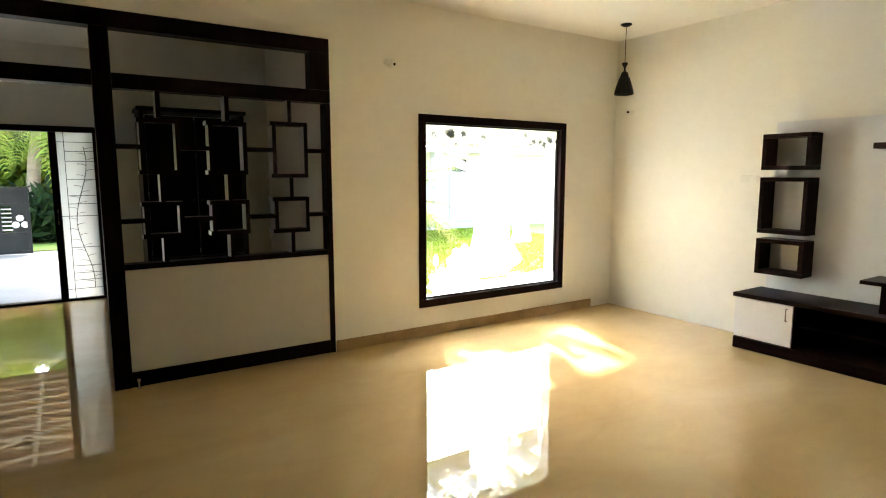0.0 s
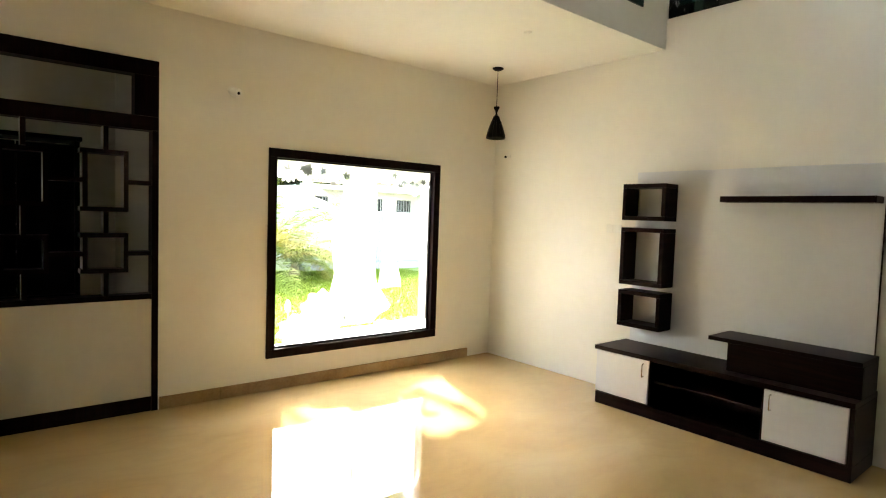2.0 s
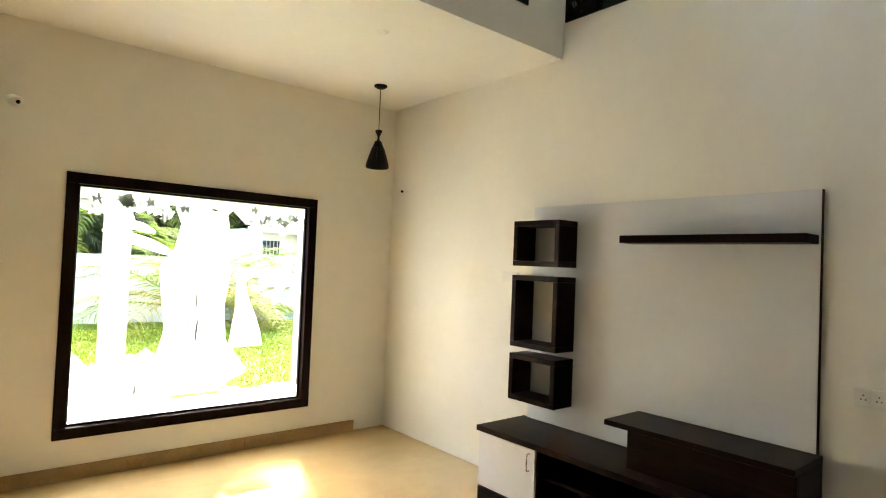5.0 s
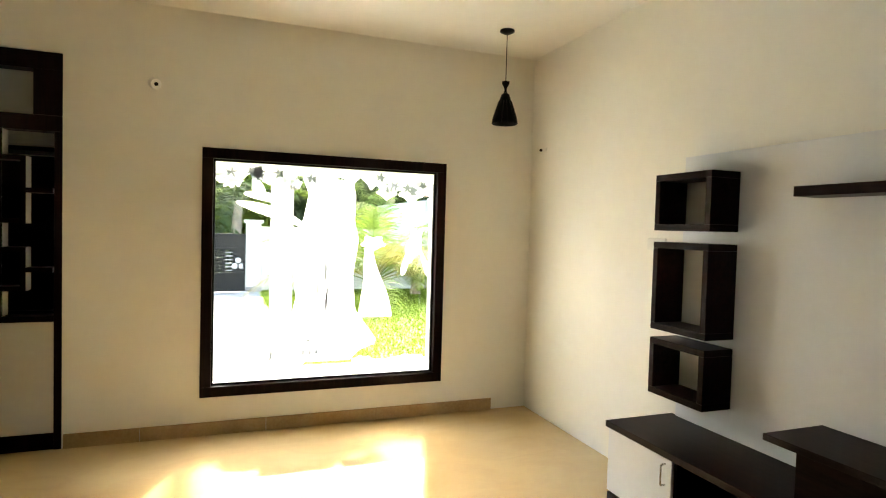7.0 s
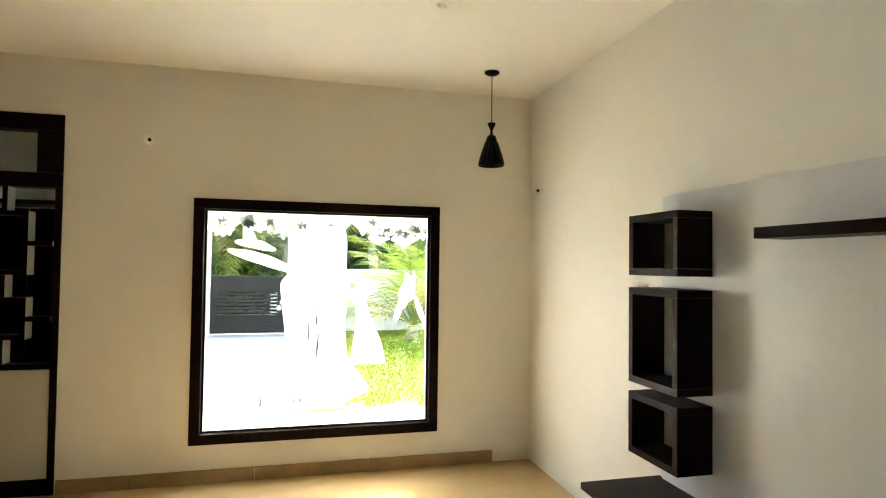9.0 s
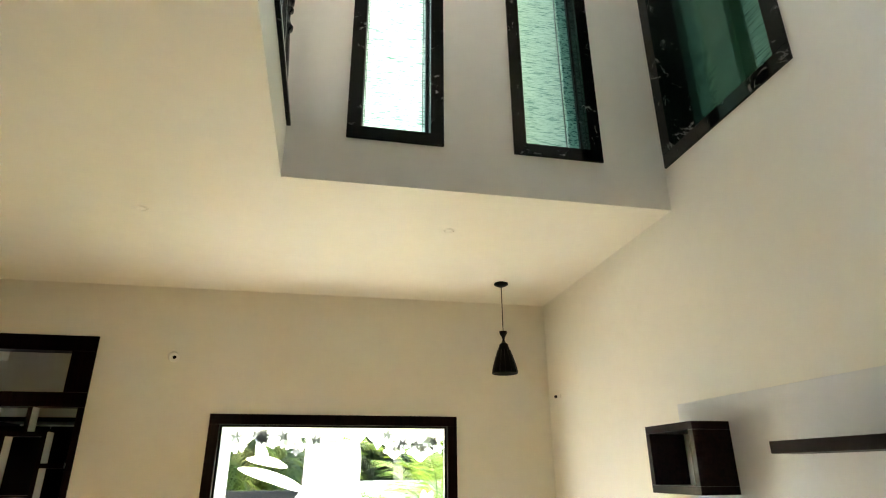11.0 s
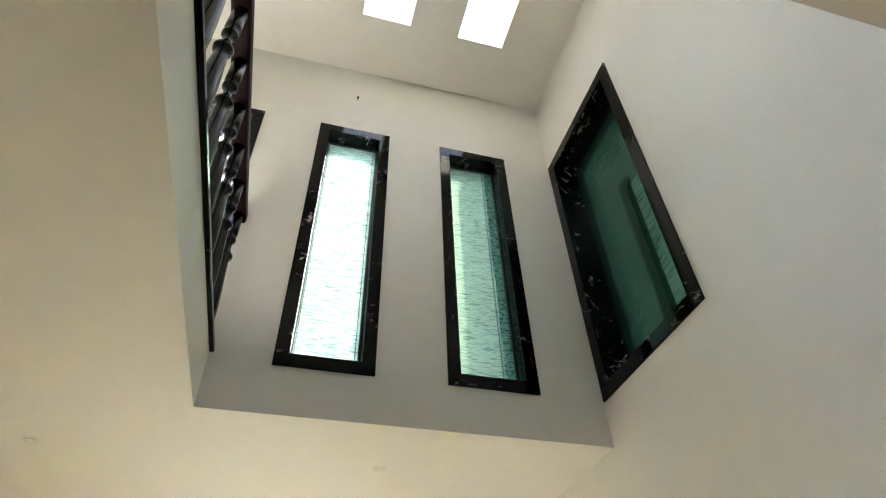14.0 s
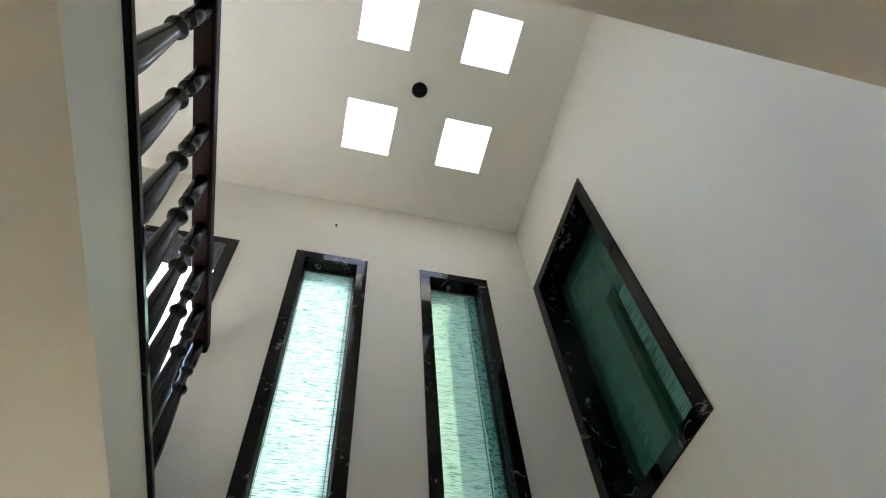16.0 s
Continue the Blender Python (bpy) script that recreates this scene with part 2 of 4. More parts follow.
def solid(name, xs, ys, zs, holes, material, label, category="wall"):
    """A solid slab or wall between breakpoints, with box-shaped holes cut right through."""
    def cut(axis, ends):
        cuts = set(ends)
        for h in holes:
            cuts |= {c for c in h[axis] if ends[0] < c < ends[1]}
        return sorted(cuts)
    gx, gy, gz = cut(0, xs), cut(1, ys), cut(2, zs)

    def full(i, j, k):
        if not (0 <= i < len(gx) - 1 and 0 <= j < len(gy) - 1 and 0 <= k < len(gz) - 1):
            return False
        c = ((gx[i] + gx[i + 1]) / 2, (gy[j] + gy[j + 1]) / 2, (gz[k] + gz[k + 1]) / 2)
        return not any(all(h[a][0] < c[a] < h[a][1] for a in range(3)) for h in holes)
    bm = bmesh.new()
    cache = {}

    def vert(i, j, k):
        if (i, j, k) not in cache:
            cache[i, j, k] = bm.verts.new((gx[i], gy[j], gz[k]))
        return cache[i, j, k]
    for i in range(len(gx) - 1):
        for j in range(len(gy) - 1):
            for k in range(len(gz) - 1):
                if not full(i, j, k):
                    continue
                for d in ((1, 0, 0), (-1, 0, 0), (0, 1, 0), (0, -1, 0), (0, 0, 1), (0, 0, -1)):
                    if full(i + d[0], j + d[1], k + d[2]):
                        continue
                    a = [n for n in range(3) if d[n]][0]
                    u, w = [n for n in range(3) if n != a]
                    ring = []
                    for pu, pw in ((0, 0), (1, 0), (1, 1), (0, 1)):
                        p = [i, j, k]
                        p[a] += max(d[a], 0)
                        p[u] += pu
                        p[w] += pw
                        ring.append(vert(*p))
                    bm.faces.new(ring)
    ob = finish(name, bm, material)
    return tagged(ob, label, category, kind="structure")


def tube(points, radius, segments=8):
    """A round bar along a line of points."""
    bm = bmesh.new()
    rings = []
    for n, p in enumerate(points):
        p = Vector(p)
        a, b = Vector(points[max(n - 1, 0)]), Vector(points[min(n + 1, len(points) - 1)])
        t = (b - a).normalized()
        s = t.cross(Vector((0, 0, 1)))
        s = s.normalized() if s.length > 1e-3 else Vector((1, 0, 0))
        w = t.cross(s)
        rr = radius(n / max(len(points) - 1, 1)) if callable(radius) else radius
        rings.append([bm.verts.new(p + rr * (math.cos(2 * math.pi * i / segments) * s + math.sin(2 * math.pi * i / segments) * w)) for i in range(segments)])
    for a, b in zip(rings, rings[1:]):
        for i in range(segments):
            bm.faces.new((a[i], a[(i + 1) % segments], b[(i + 1) % segments], b[i])).smooth = True
    bm.faces.new(rings[0][::-1])
    bm.faces.new(rings[-1])
    return bm


# ---- the plan ----
X_TV, Y_WIN, H = 5.527, 4.737, 3.085
X_WEST, Y_SOUTH, T = -3.0, -3.6, 0.23
VX, VY0, VY1 = 3.371, 0.372, 2.676          # the stairwell void in the ceiling
SLAB, UP_H = 3.38, 6.295
WX0, WX1, WZ0, WZ1 = 2.828, 4.716, 0.284, 2.118   # outside of the garden window's frame
BIG = 99

# ---- the large structure ----
solid("floor", (X_WEST, X_TV), (Y_SOUTH, 8.5), (-0.15, 0.0), [((2.1, BIG), (Y_WIN + T, BIG), (-BIG, BIG))], M_FLOOR, "polished beige marble floor with a mirror gloss", "floor")
# top carried up to 7.7, unseen above the roof, to shade window_3 from the sun
solid("wall_east", (X_TV, X_TV + T), (Y_SOUTH - T, Y_WIN + T), (-0.15, 7.7), [((0, BIG), (1.755, 2.58), (3.422, 5.352))], M_WALL, "tall plain warm white plastered wall behind the television unit")
solid("wall_north", (X_WEST - T, X_TV), (Y_WIN, Y_WIN + T), (-0.15, SLAB), [((WX0 + 0.06, WX1 - 0.06), (0, BIG), (WZ0 + 0.06, WZ1 - 0.06)), ((-1.28, 1.96), (0, BIG), (-1.0, 2.675))], M_WALL, "warm white plastered wall with the garden window")
solid("wall_south", (X_WEST - T, X_TV), (Y_SOUTH - T, Y_SOUTH), (-0.15, 6.6), [], M_WALL, "plain warm white wall closing the room")
solid("wall_west", (X_WEST - T, X_WEST), (Y_SOUTH, Y_WIN), (-0.15, SLAB), [], M_WALL, "plain warm white wall closing the hall")
solid("ceiling", (X_WEST, X_TV), (Y_SOUTH, Y_WIN), (H, SLAB), [((VX, BIG), (VY0, VY1), (0, BIG))], M_CEIL, "flat warm white ceiling with an open stairwell void", "ceiling")
solid("wall_upper_north", (-0.5, X_TV), (VY1, VY1 + T), (SLAB, 6.6), [((3.74, 4.143), (0, BIG), (3.411, 5.385)), ((4.666, 5.076), (0, BIG), (3.411, 5.385)), ((2.387, 3.21), (0, BIG), (3.443, 5.385))], M_WALL, "upper storey white wall with tall slit windows")
solid("wall_upper_west", (-0.73, -0.5), (Y_SOUTH, VY1 + T), (SLAB, 6.6), [], M_WALL, "plain white upper storey wall")
solid("roof_terrace", (-2.23, X_TV), (VY1 + T, Y_WIN + T), (SLAB, SLAB + 0.04), [], M_DRIVE, "weathered concrete terrace outside the upper windows", "terrace")
SKY_X, SKY_Y = ((3.855, 4.245), (4.645, 5.03)), ((0.90, 1.295), (1.745, 2.165))
solid("ceiling_upper", (-0.5, X_TV), (Y_SOUTH, VY1), (UP_H, 6.55), [(a, b, (0, BIG)) for a in SKY_X for b in SKY_Y], M_CEIL, "upper white ceiling pierced by four square skylights", "ceiling")

# entrance hall behind the screen
solid("wall_foyer_west", (-2.23, -2.0), (Y_WIN + T, 8.7), (-0.15, SLAB), [], M_WALL, "warm white entrance hall wall")
solid("wall_foyer_east", (2.0, 2.1), (Y_WIN + T, 6.75), (-0.15, SLAB), [], M_WALL, "warm white entrance hall wall")
solid("wall_foyer_niche", (0.46, 2.0), (6.65, 6.75), (-0.15, SLAB), [], M_WALL, "warm white wall behind the black cabinet")
solid("wall_foyer_return", (0.46, 0.56), (6.75, 8.7), (-0.15, SLAB), [], M_WALL, "warm white entrance hall wall")
solid("wall_entrance", (-2.0, 0.46), (8.5, 8.7), (-0.15, SLAB), [((-1.1, 0.42), (0, BIG), (0.0, 2.14))], M_WALL, "warm white entrance wall with the front door")
solid("ceiling_foyer", (-2.0, 2.0), (Y_WIN + T, 8.5), (H, SLAB), [((0.56, BIG), (6.65, BIG), (0, BIG))], M_CEIL, "warm white entrance hall ceiling", "ceiling")

# ---- skirting tiles under the window wall ----
ends = (1.972, 2.44, 3.30, 4.16, 5.195)
skirting = tagged(new("baseboard"), "brown beige marble skirting along the window wall", "skirting", kind="structure")
for a, b in zip(ends, ends[1:]):
    part("skirting_tile", box((a + 0.0015, Y_WIN - 0.014, 0.0), (b - 0.0015, Y_WIN + 0.002, 0.098), 0.002), M_SKIRT, skirting)


# ---- windows ----
def frame_parts(parent, lo, hi, width, depth, material, names, axis="x", bevel=0.003):
    """Four mitre-less frame members round an opening. lo, hi: (u, z) of the outside; depth: (near, far) across the wall."""
    (u0, z0), (u1, z1) = lo, hi
    spans = ((u0, u1, z1 - width, z1), (u0, u1, z0, z0 + width), (u0, u0 + width, z0 + width, z1 - width), (u1 - width, u1, z0 + width, z1 - width))
    for name, (a, b, c, d) in zip(names, spans):
        if axis == "x":
            part(name, box((a, depth[0], c), (b, depth[1], d), bevel), material, parent)
        else:
            part(name, box((depth[0], a, c), (depth[1], b, d), bevel), material, parent)


NAMES = ("frame_head", "frame_sill", "frame_stile", "frame_stile")
win = tagged(new("window_1"), "large fixed garden window with dark wood frame and etched glass", "window", kind="structure")
frame_parts(win, (WX0, WZ0), (WX1, WZ1), 0.075, (Y_WIN - 0.018, Y_WIN + 0.07), M_FRAME, NAMES)
frame_parts(win, (WX0 + 0.0755, WZ0 + 0.0755), (WX1 - 0.0755, WZ1 - 0.0755), 0.014, (Y_WIN + 0.03, Y_WIN + 0.06), M_LACQUER, ("glazing_bead",) * 4, bevel=0.002)
PX0, PX1, PZ0, PZ1 = WX0 + 0.078, WX1 - 0.078, WZ0 + 0.078, WZ1 - 0.078
PY = Y_WIN + 0.048
pane = part("pane", box((PX0, PY, PZ0), (PX1, PY + 0.006, PZ1)), M_GLASS, win, "clear glass pane")
pane.visible_shadow = False


def etched(outline, name="etched_shape", material=None, depth=0.002, y=PY - 0.0005):
    """A thin etched area on the pane. outline: (u, v) pairs, u from the west side, v down from the head."""
    bm = bmesh.new()
    pts = [(PX0 + u * (PX1 - PX0), PZ1 - v * (PZ1 - PZ0)) for u, v in outline]
    a = [bm.verts.new((x, y, z)) for x, z in pts]
    b = [bm.verts.new((x, y - depth, z)) for x, z in pts]
    n = len(pts)
    f1, f2 = bm.faces.new(a), bm.faces.new(b[::-1])
    for i in range(n):
        bm.faces.new((a[i], a[(i + 1) % n], b[(i + 1) % n], b[i]))
    bmesh.ops.triangulate(bm, faces=[f1, f2])
    return part(name, bm, material or M_ETCH, win)


def lobe(u, v, ru, rv, wobble=0.1, k=7, tilt=0.0, n=40, phase=0.0):
    out = []
    for i in range(n):
        a = 2 * math.pi * i / n
        r = 1 + wobble * math.sin(k * a + phase)
        x, y = ru * r * math.cos(a), rv * r * math.sin(a)
        out.append((u + x * math.cos(tilt) - y * math.sin(tilt), v + x * math.sin(tilt) + y * math.cos(tilt)))
    return out


def column(centre, half, v0, v1, n=26):
    """An upright area whose middle line and half width are functions of v."""
    vs = [v0 + (v1 - v0) * i / n for i in range(n + 1)]
    return [(centre(v) - half(v), v) for v in vs] + [(centre(v) + half(v), v) for v in reversed(vs)]


def band(v0, v1, edge, u0=0.004, u1=0.996, n=60):
    us = [u0 + (u1 - u0) * i / n for i in range(n + 1)]
    return [(u, v0) for u in us] + [(u, edge(u, v1)) for u in reversed(us)]


etched(band(0.004, 0.075, lambda u, v: v + 0.02 * math.sin(u * 31) + 0.014 * math.sin(u * 67) - (0.03 if 0.6 < u < 0.68 else 0)))
TRUNK_LEFT = ((0.06, 0.37), (0.13, 0.40), (0.26, 0.375), (0.33, 0.318), (0.45, 0.33), (0.62, 0.35), (0.74, 0.32), (0.92, 0.28))
TRUNK_RIGHT = ((0.06, 0.60), (0.13, 0.612), (0.26, 0.61), (0.34, 0.63), (0.52, 0.605), (0.68, 0.62), (0.84, 0.735), (0.875, 0.64), (0.92, 0.60))


def edge_at(table, v):
    return float(np.interp(v, [p[0] for p in table], [p[1] for p in table]))


levels = [0.06 + 0.86 * k / 36 for k in range(37)]
for va, vb in zip(levels, levels[1:]):
    etched([(edge_at(TRUNK_LEFT, va), va), (edge_at(TRUNK_LEFT, vb), vb), (edge_at(TRUNK_RIGHT, vb), vb), (edge_at(TRUNK_RIGHT, va), va)], "etched_trunk")
etched(column(lambda v: 0.70 + 0.02 * math.sin(12 * v), lambda v: 0.016 + 0.062 * max(0, (v - 0.36) / 0.34) ** 1.3, 0.35, 0.715), "etched_bell")
etched(lobe(0.70, 0.355, 0.05, 0.03, 0.25, 5))
etched(band(0.935, 0.996, lambda u, v: 0.996, 0.06), "etched_ground")
etched(lobe(0.16, 0.92, 0.13, 0.09, 0.12, 9), "etched_mound", y=PY - 0.003)
etched(lobe(0.28, 0.84, 0.13, 0.13, 0.10, 11), "etched_mound", y=PY - 0.0055)
etched(lobe(0.082, 0.785, 0.017, 0.035, 0.05, 3), "etched_bud")
etched(column(lambda v: 0.085, lambda v: 0.003, 0.82, 0.86, 4), "etched_stem")
etched(lobe(0.21, 0.155, 0.085, 0.020, 0.12, 3, 0.2), "etched_wing")
etched(lobe(0.18, 0.115, 0.025, 0.05, 0.12, 3, -0.3), "etched_wing")
etched(lobe(0.24, 0.225, 0.15, 0.024, 0.10, 3, 0.32), "etched_wing")
etched(lobe(0.90, 0.36, 0.035, 0.08, 0.18, 5, 0.2), "etched_wing")
etched(lobe(0.86, 0.45, 0.014, 0.07, 0.1, 3, 0.25), "etched_wing")
etched(lobe(0.96, 0.46, 0.012, 0.07, 0.1, 3, -0.35), "etched_wing")
etched(lobe(0.88, 0.10, 0.05, 0.045, 0.3, 5), "etched_blossom", y=PY - 0.003)
etched(lobe(0.76, 0.10, 0.04, 0.035, 0.3, 5), "etched_blossom", y=PY - 0.003)
for u, v in ((0.07, 0.05), (0.155, 0.045), (0.185, 0.04), (0.265, 0.045), (0.41, 0.06), (0.77, 0.10), (0.80, 0.075), (0.86, 0.085), (0.89, 0.10)):
    etched(lobe(u, v, 0.014, 0.014, 0.86, 5, n=50, phase=u * 40), "etched_flower", M_FLOWER, y=PY - 0.006)
for i in range(5):
    etched(column(lambda v, i=i: 0.43 + 0.035 * i + 0.02 * math.sin(14 * v + i), lambda v: 0.0012, 0.40 + 0.03 * i, 0.62 + 0.05 * (i % 3), 12), "etched_line", M_LINE, y=PY - 0.0035)
for i in range(4):
    etched(column(lambda v, i=i: 0.10 + 0.06 * i + 0.03 * math.sin(26 * v + 2 * i), lambda v: 0.0012, 0.82 + 0.01 * i, 0.90 + 0.012 * i, 10), "etched_line", M_LINE, y=PY - 0.0085)
    etched(column(lambda v, i=i: 0.675 + 0.016 * i + (v - 0.5) * (i - 1.5) * 0.12, lambda v: 0.0008, 0.48, 0.69, 8), "etched_line", M_LINE, y=PY - 0.0035)
for i in range(5):
    u = 0.40 + 0.045 * i
    etched([(u + 0.022 * math.cos(a) * r, 0.655 + 0.02 * (i % 2) + 0.03 * math.sin(a) * r) for r, rng in ((1.0, range(9)), (0.90, range(8, -1, -1))) for a in (math.pi * k / 8 for k in rng)], "etched_line", M_LINE, y=PY - 0.0035)
for k, (u, v, ru, rv) in enumerate(((0.75, 0.94, 0.10, 0.016), (0.88, 0.93, 0.09, 0.02), (0.66, 0.925, 0.05, 0.018))):
    etched(lobe(u, v, ru, rv, 0.16, 7, phase=k), "etched_mound", y=PY - 0.0032)
for k in range(11):
    u, v = 0.06 + 0.029 * k, 0.87 + 0.035 * math.sin(2.3 * k)
    etched([(u + 0.017 * math.cos(a) * q, v + 0.028 * math.sin(a) * q) for q, rng in ((1.0, range(9)), (0.86, range(8, -1, -1))) for a in (math.pi + math.pi * n / 8 for n in rng)], "petal_line", M_LINE, y=PY - 0.0095)
for k in range(6):
    u = 0.655 + 0.017 * k
    etched([(u + 0.009 * math.cos(a) * q, 0.712 + 0.013 * math.sin(a) * q) for q, rng in ((1.0, range(7)), (0.75, range(6, -1, -1))) for a in (math.pi * n / 6 for n in rng)], "hem_line", M_LINE, y=PY - 0.0035)
for k in range(2):
    etched(column(lambda v: 0.39, lambda v: 0.055, 0.815 + 0.03 * k, 0.819 + 0.03 * k, 2), "etched_line", M_LINE, y=PY - 0.0095)
rnd = random.Random(21)
for k in range(26):
    u, v = rnd.uniform(0.02, 0.34) if k < 16 else rnd.uniform(0.70, 0.97), rnd.uniform(0.05, 0.10)
    etched(lobe(u, v, 0.022, 0.020, 0.42, 5, n=30, phase=k), "etched_blossom", y=PY - 0.0042)
for k in range(5):
    u = 0.05 + 0.30 * rnd.random() if k < 3 else 0.72 + 0.22 * rnd.random()
    etched(lobe(u, rnd.uniform(0.03, 0.12), 0.013, 0.013, 0.8, 5, n=40, phase=2.1 * k), "etched_flower", M_FLOWER, y=PY - 0.0105)
for i in range(3):
    etched(lobe(0.385 + 0.03 * i, 0.875, 0.008, 0.012, 0.3, 4, n=20), "etched_mark", M_LINE, y=PY - 0.0095)


def slit_window(name, u0, u1, z0, z1, axis, glass, label, w=0.075, recess=0.105, glazed=True):
    """A tall window lined with black marble: proud surround, deep reveals, glass set back."""
    wdw = tagged(new(name), label, "window", kind="structure")
    face = VY1 if axis == "x" else X_TV
    frame_parts(wdw, (u0, z0), (u1, z1), w, (face - 0.012, face + 0.02), M_MARBLE, ("surround_head", "surround_sill", "surround_jamb", "surround_jamb"), axis, 0.002)
    a, b, c, d = u0 + w, u1 - w, z0 + w, z1 - w
    frame_parts(wdw, (a - 0.016, c - 0.016), (b + 0.016, d + 0.016), 0.017, (face + 0.0205, face + T + 0.01), M_MARBLE, ("reveal_head", "reveal_sill", "reveal_jamb", "reveal_jamb"), axis, 0.001)
    if glazed:
        g0, g1 = face + recess, face + recess + 0.008
        frame_parts(wdw, (a + 0.0015, c + 0.0015), (b - 0.0015, d - 0.0015), 0.011, (g0 - 0.008, g1 + 0.008), M_ALU, ("glazing_bead",) * 4, axis, 0.001)
        lo, hi = ((a + 0.0125, g0, c + 0.0125), (b - 0.0125, g1, d - 0.0125)) if axis == "x" else ((g0, a + 0.0125, c + 0.0125), (g1, b - 0.0125, d - 0.0125))
        part("pane", box(lo, hi), glass, wdw, "green rippled glass pane")
    return wdw


slit_window("window_2", 3.678, 4.205, 3.349, 5.447, "x", M_GREEN, "tall slit window in black marble with rippled green glass")
slit_window("window_3", 4.604, 5.138, 3.349, 5.447, "x", M_GREEN_SHADE, "tall slit window in black marble with rippled green glass")
slit_window("window_4", 2.325, 3.272, 3.381, 5.447, "x", M_GREEN, "open terrace window lined with veined black marble", glazed=False)
slit_window("window_5", 1.678, 2.658, 3.344, 5.43, "y", M_GREEN_DARK, "broad upper window in black marble with dark green glass", w=0.085, recess=0.17, glazed=False)
W3, W2, W5 = (bpy.data.objects[n] for n in ("window_3", "window_2", "window_5"))
# thin strip added for the reflection in the right-hand reveal
part("reflection_strip", box((4.985, VY1 + 0.094, 3.44), (5.048, VY1 + 0.0965, 5.35)), M_TEAL_REFLECTION, W3, "mottled teal strip painted as the glass mirrored in the reveal")
part("sash_line", box((4.968, VY1 + 0.094, 3.44), (4.974, VY1 + 0.0965, 5.35)), M_ALU, W3)
part("sash_line", box((4.098, VY1 + 0.094, 3.44), (4.103, VY1 + 0.0965, 5.35)), M_ALU, W2)
part("sash_line", box((3.770, VY1 + 0.094, 3.44), (3.774, VY1 + 0.0965, 5.35)), M_ALU, W2)
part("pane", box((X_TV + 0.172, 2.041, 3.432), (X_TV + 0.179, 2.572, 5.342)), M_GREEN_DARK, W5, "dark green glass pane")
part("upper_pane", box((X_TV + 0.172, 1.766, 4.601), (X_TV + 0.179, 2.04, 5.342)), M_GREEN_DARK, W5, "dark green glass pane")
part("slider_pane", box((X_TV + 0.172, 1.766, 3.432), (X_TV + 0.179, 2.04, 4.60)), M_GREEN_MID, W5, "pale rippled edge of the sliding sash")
part("sash_overlap", box((X_TV + 0.160, 2.041, 3.432), (X_TV + 0.166, 2.15, 4.68)), M_OVERLAP, W5, "dark overlap of two green panes")
for a in SKY_X:
    for b in SKY_Y:
        sl = tagged(new("skylight"), "square skylight with frosted glass in the upper ceiling", "skylight", "skylights", "structure")
        p = part("pane", box((a[0] - 0.03, b[0] - 0.03, 6.552), (a[1] + 0.03, b[1] + 0.03, 6.562)), M_SKYLIGHT, sl)
        p.visible_shadow = False
hook = thing("smoke_detector", (4.385, 1.565, UP_H), "small round dark detector between the skylights", "detector")
part("cap", turned([(0.06, 0.0), (0.062, -0.012), (0.045, -0.03), (0.02, -0.035)]), M_BLACK, hook)
part("stem", turned([(0.012, -0.034), (0.010, -0.06)], 10), M_BLACK, hook)

nail = thing("wall_nail", (3.926, VY1, 5.87), "small dark nail in the upper wall", "nail")
part("shank", turned([(0.005, 0.0), (0.005, 0.02), (0.009, 0.021), (0.009, 0.025)], 8), M_BLACK, nail).matrix_basis = pose(0, 0, 0, 90, 0, 0)

ch = thing("ceiling_hook", (2.86, 2.08, UP_H), "small grey hook in the upper ceiling", "hook")
part("rose", turned([(0.022, 0.0), (0.02, -0.006), (0.006, -0.01)], 12), M_BLACK, ch)
part("ring", tube([(0.02 * math.sin(a), 0, -0.03 + 0.02 * math.cos(a)) for a in (5.2 * n / 12 for n in range(13))], 0.004, 6), M_BLACK, ch)

# ---- balustrade on the upper landing ----
rail = thing("balustrade", (3.318, 0.0, SLAB), "dark turned wooden balustrade on a black marble kerb", "balustrade")
part("kerb", box((-0.07, VY0 - 1.2, 0.0), (0.075, VY1 - 0.003, 0.03), 0.004), M_MARBLE, rail, "black marble kerb strip")
part("handrail", box((-0.045, VY0 - 1.2, 0.90), (0.045, VY1 - 0.003, 0.985), 0.015), M_FRAME, rail)
baluster_profile = [(0.024, 0.03), (0.024, 0.045), (0.040, 0.06), (0.046, 0.12), (0.046, 0.20), (0.040, 0.34), (0.030, 0.50), (0.026, 0.545), (0.040, 0.56), (0.042, 0.575), (0.028, 0.595), (0.020, 0.63), (0.020, 0.67), (0.034, 0.685), (0.034, 0.70), (0.024, 0.715), (0.034, 0.735), (0.034, 0.901)]
first = None
for i in range(12):
    yy = 2.60 - 0.252 * i
    if first is None:
        first = part("baluster", turned(baluster_profile, 16), M_POLISH, rail)
    else:
        o = new("baluster", first.data)
        o.parent = rail
        first_last = o
    (first if i == 0 else first_last).location = (0, yy, 0)

# ---- partition screen between hall and room ----
S0, S1, SY0, SY1 = 0.245, 1.95, Y_WIN - 0.012, Y_WIN + 0.11
SHIFT = 0.012
scr = thing("partition_screen", (1.1, Y_WIN, 0.0), "dark wood partition screen with geometric lattice above a cream panel", "partition")


def sp(name, lo, hi, material=M_FRAME, bevel=0.003, label=""):
    return part(name, rel(scr, lo, hi, bevel), material, scr, label)


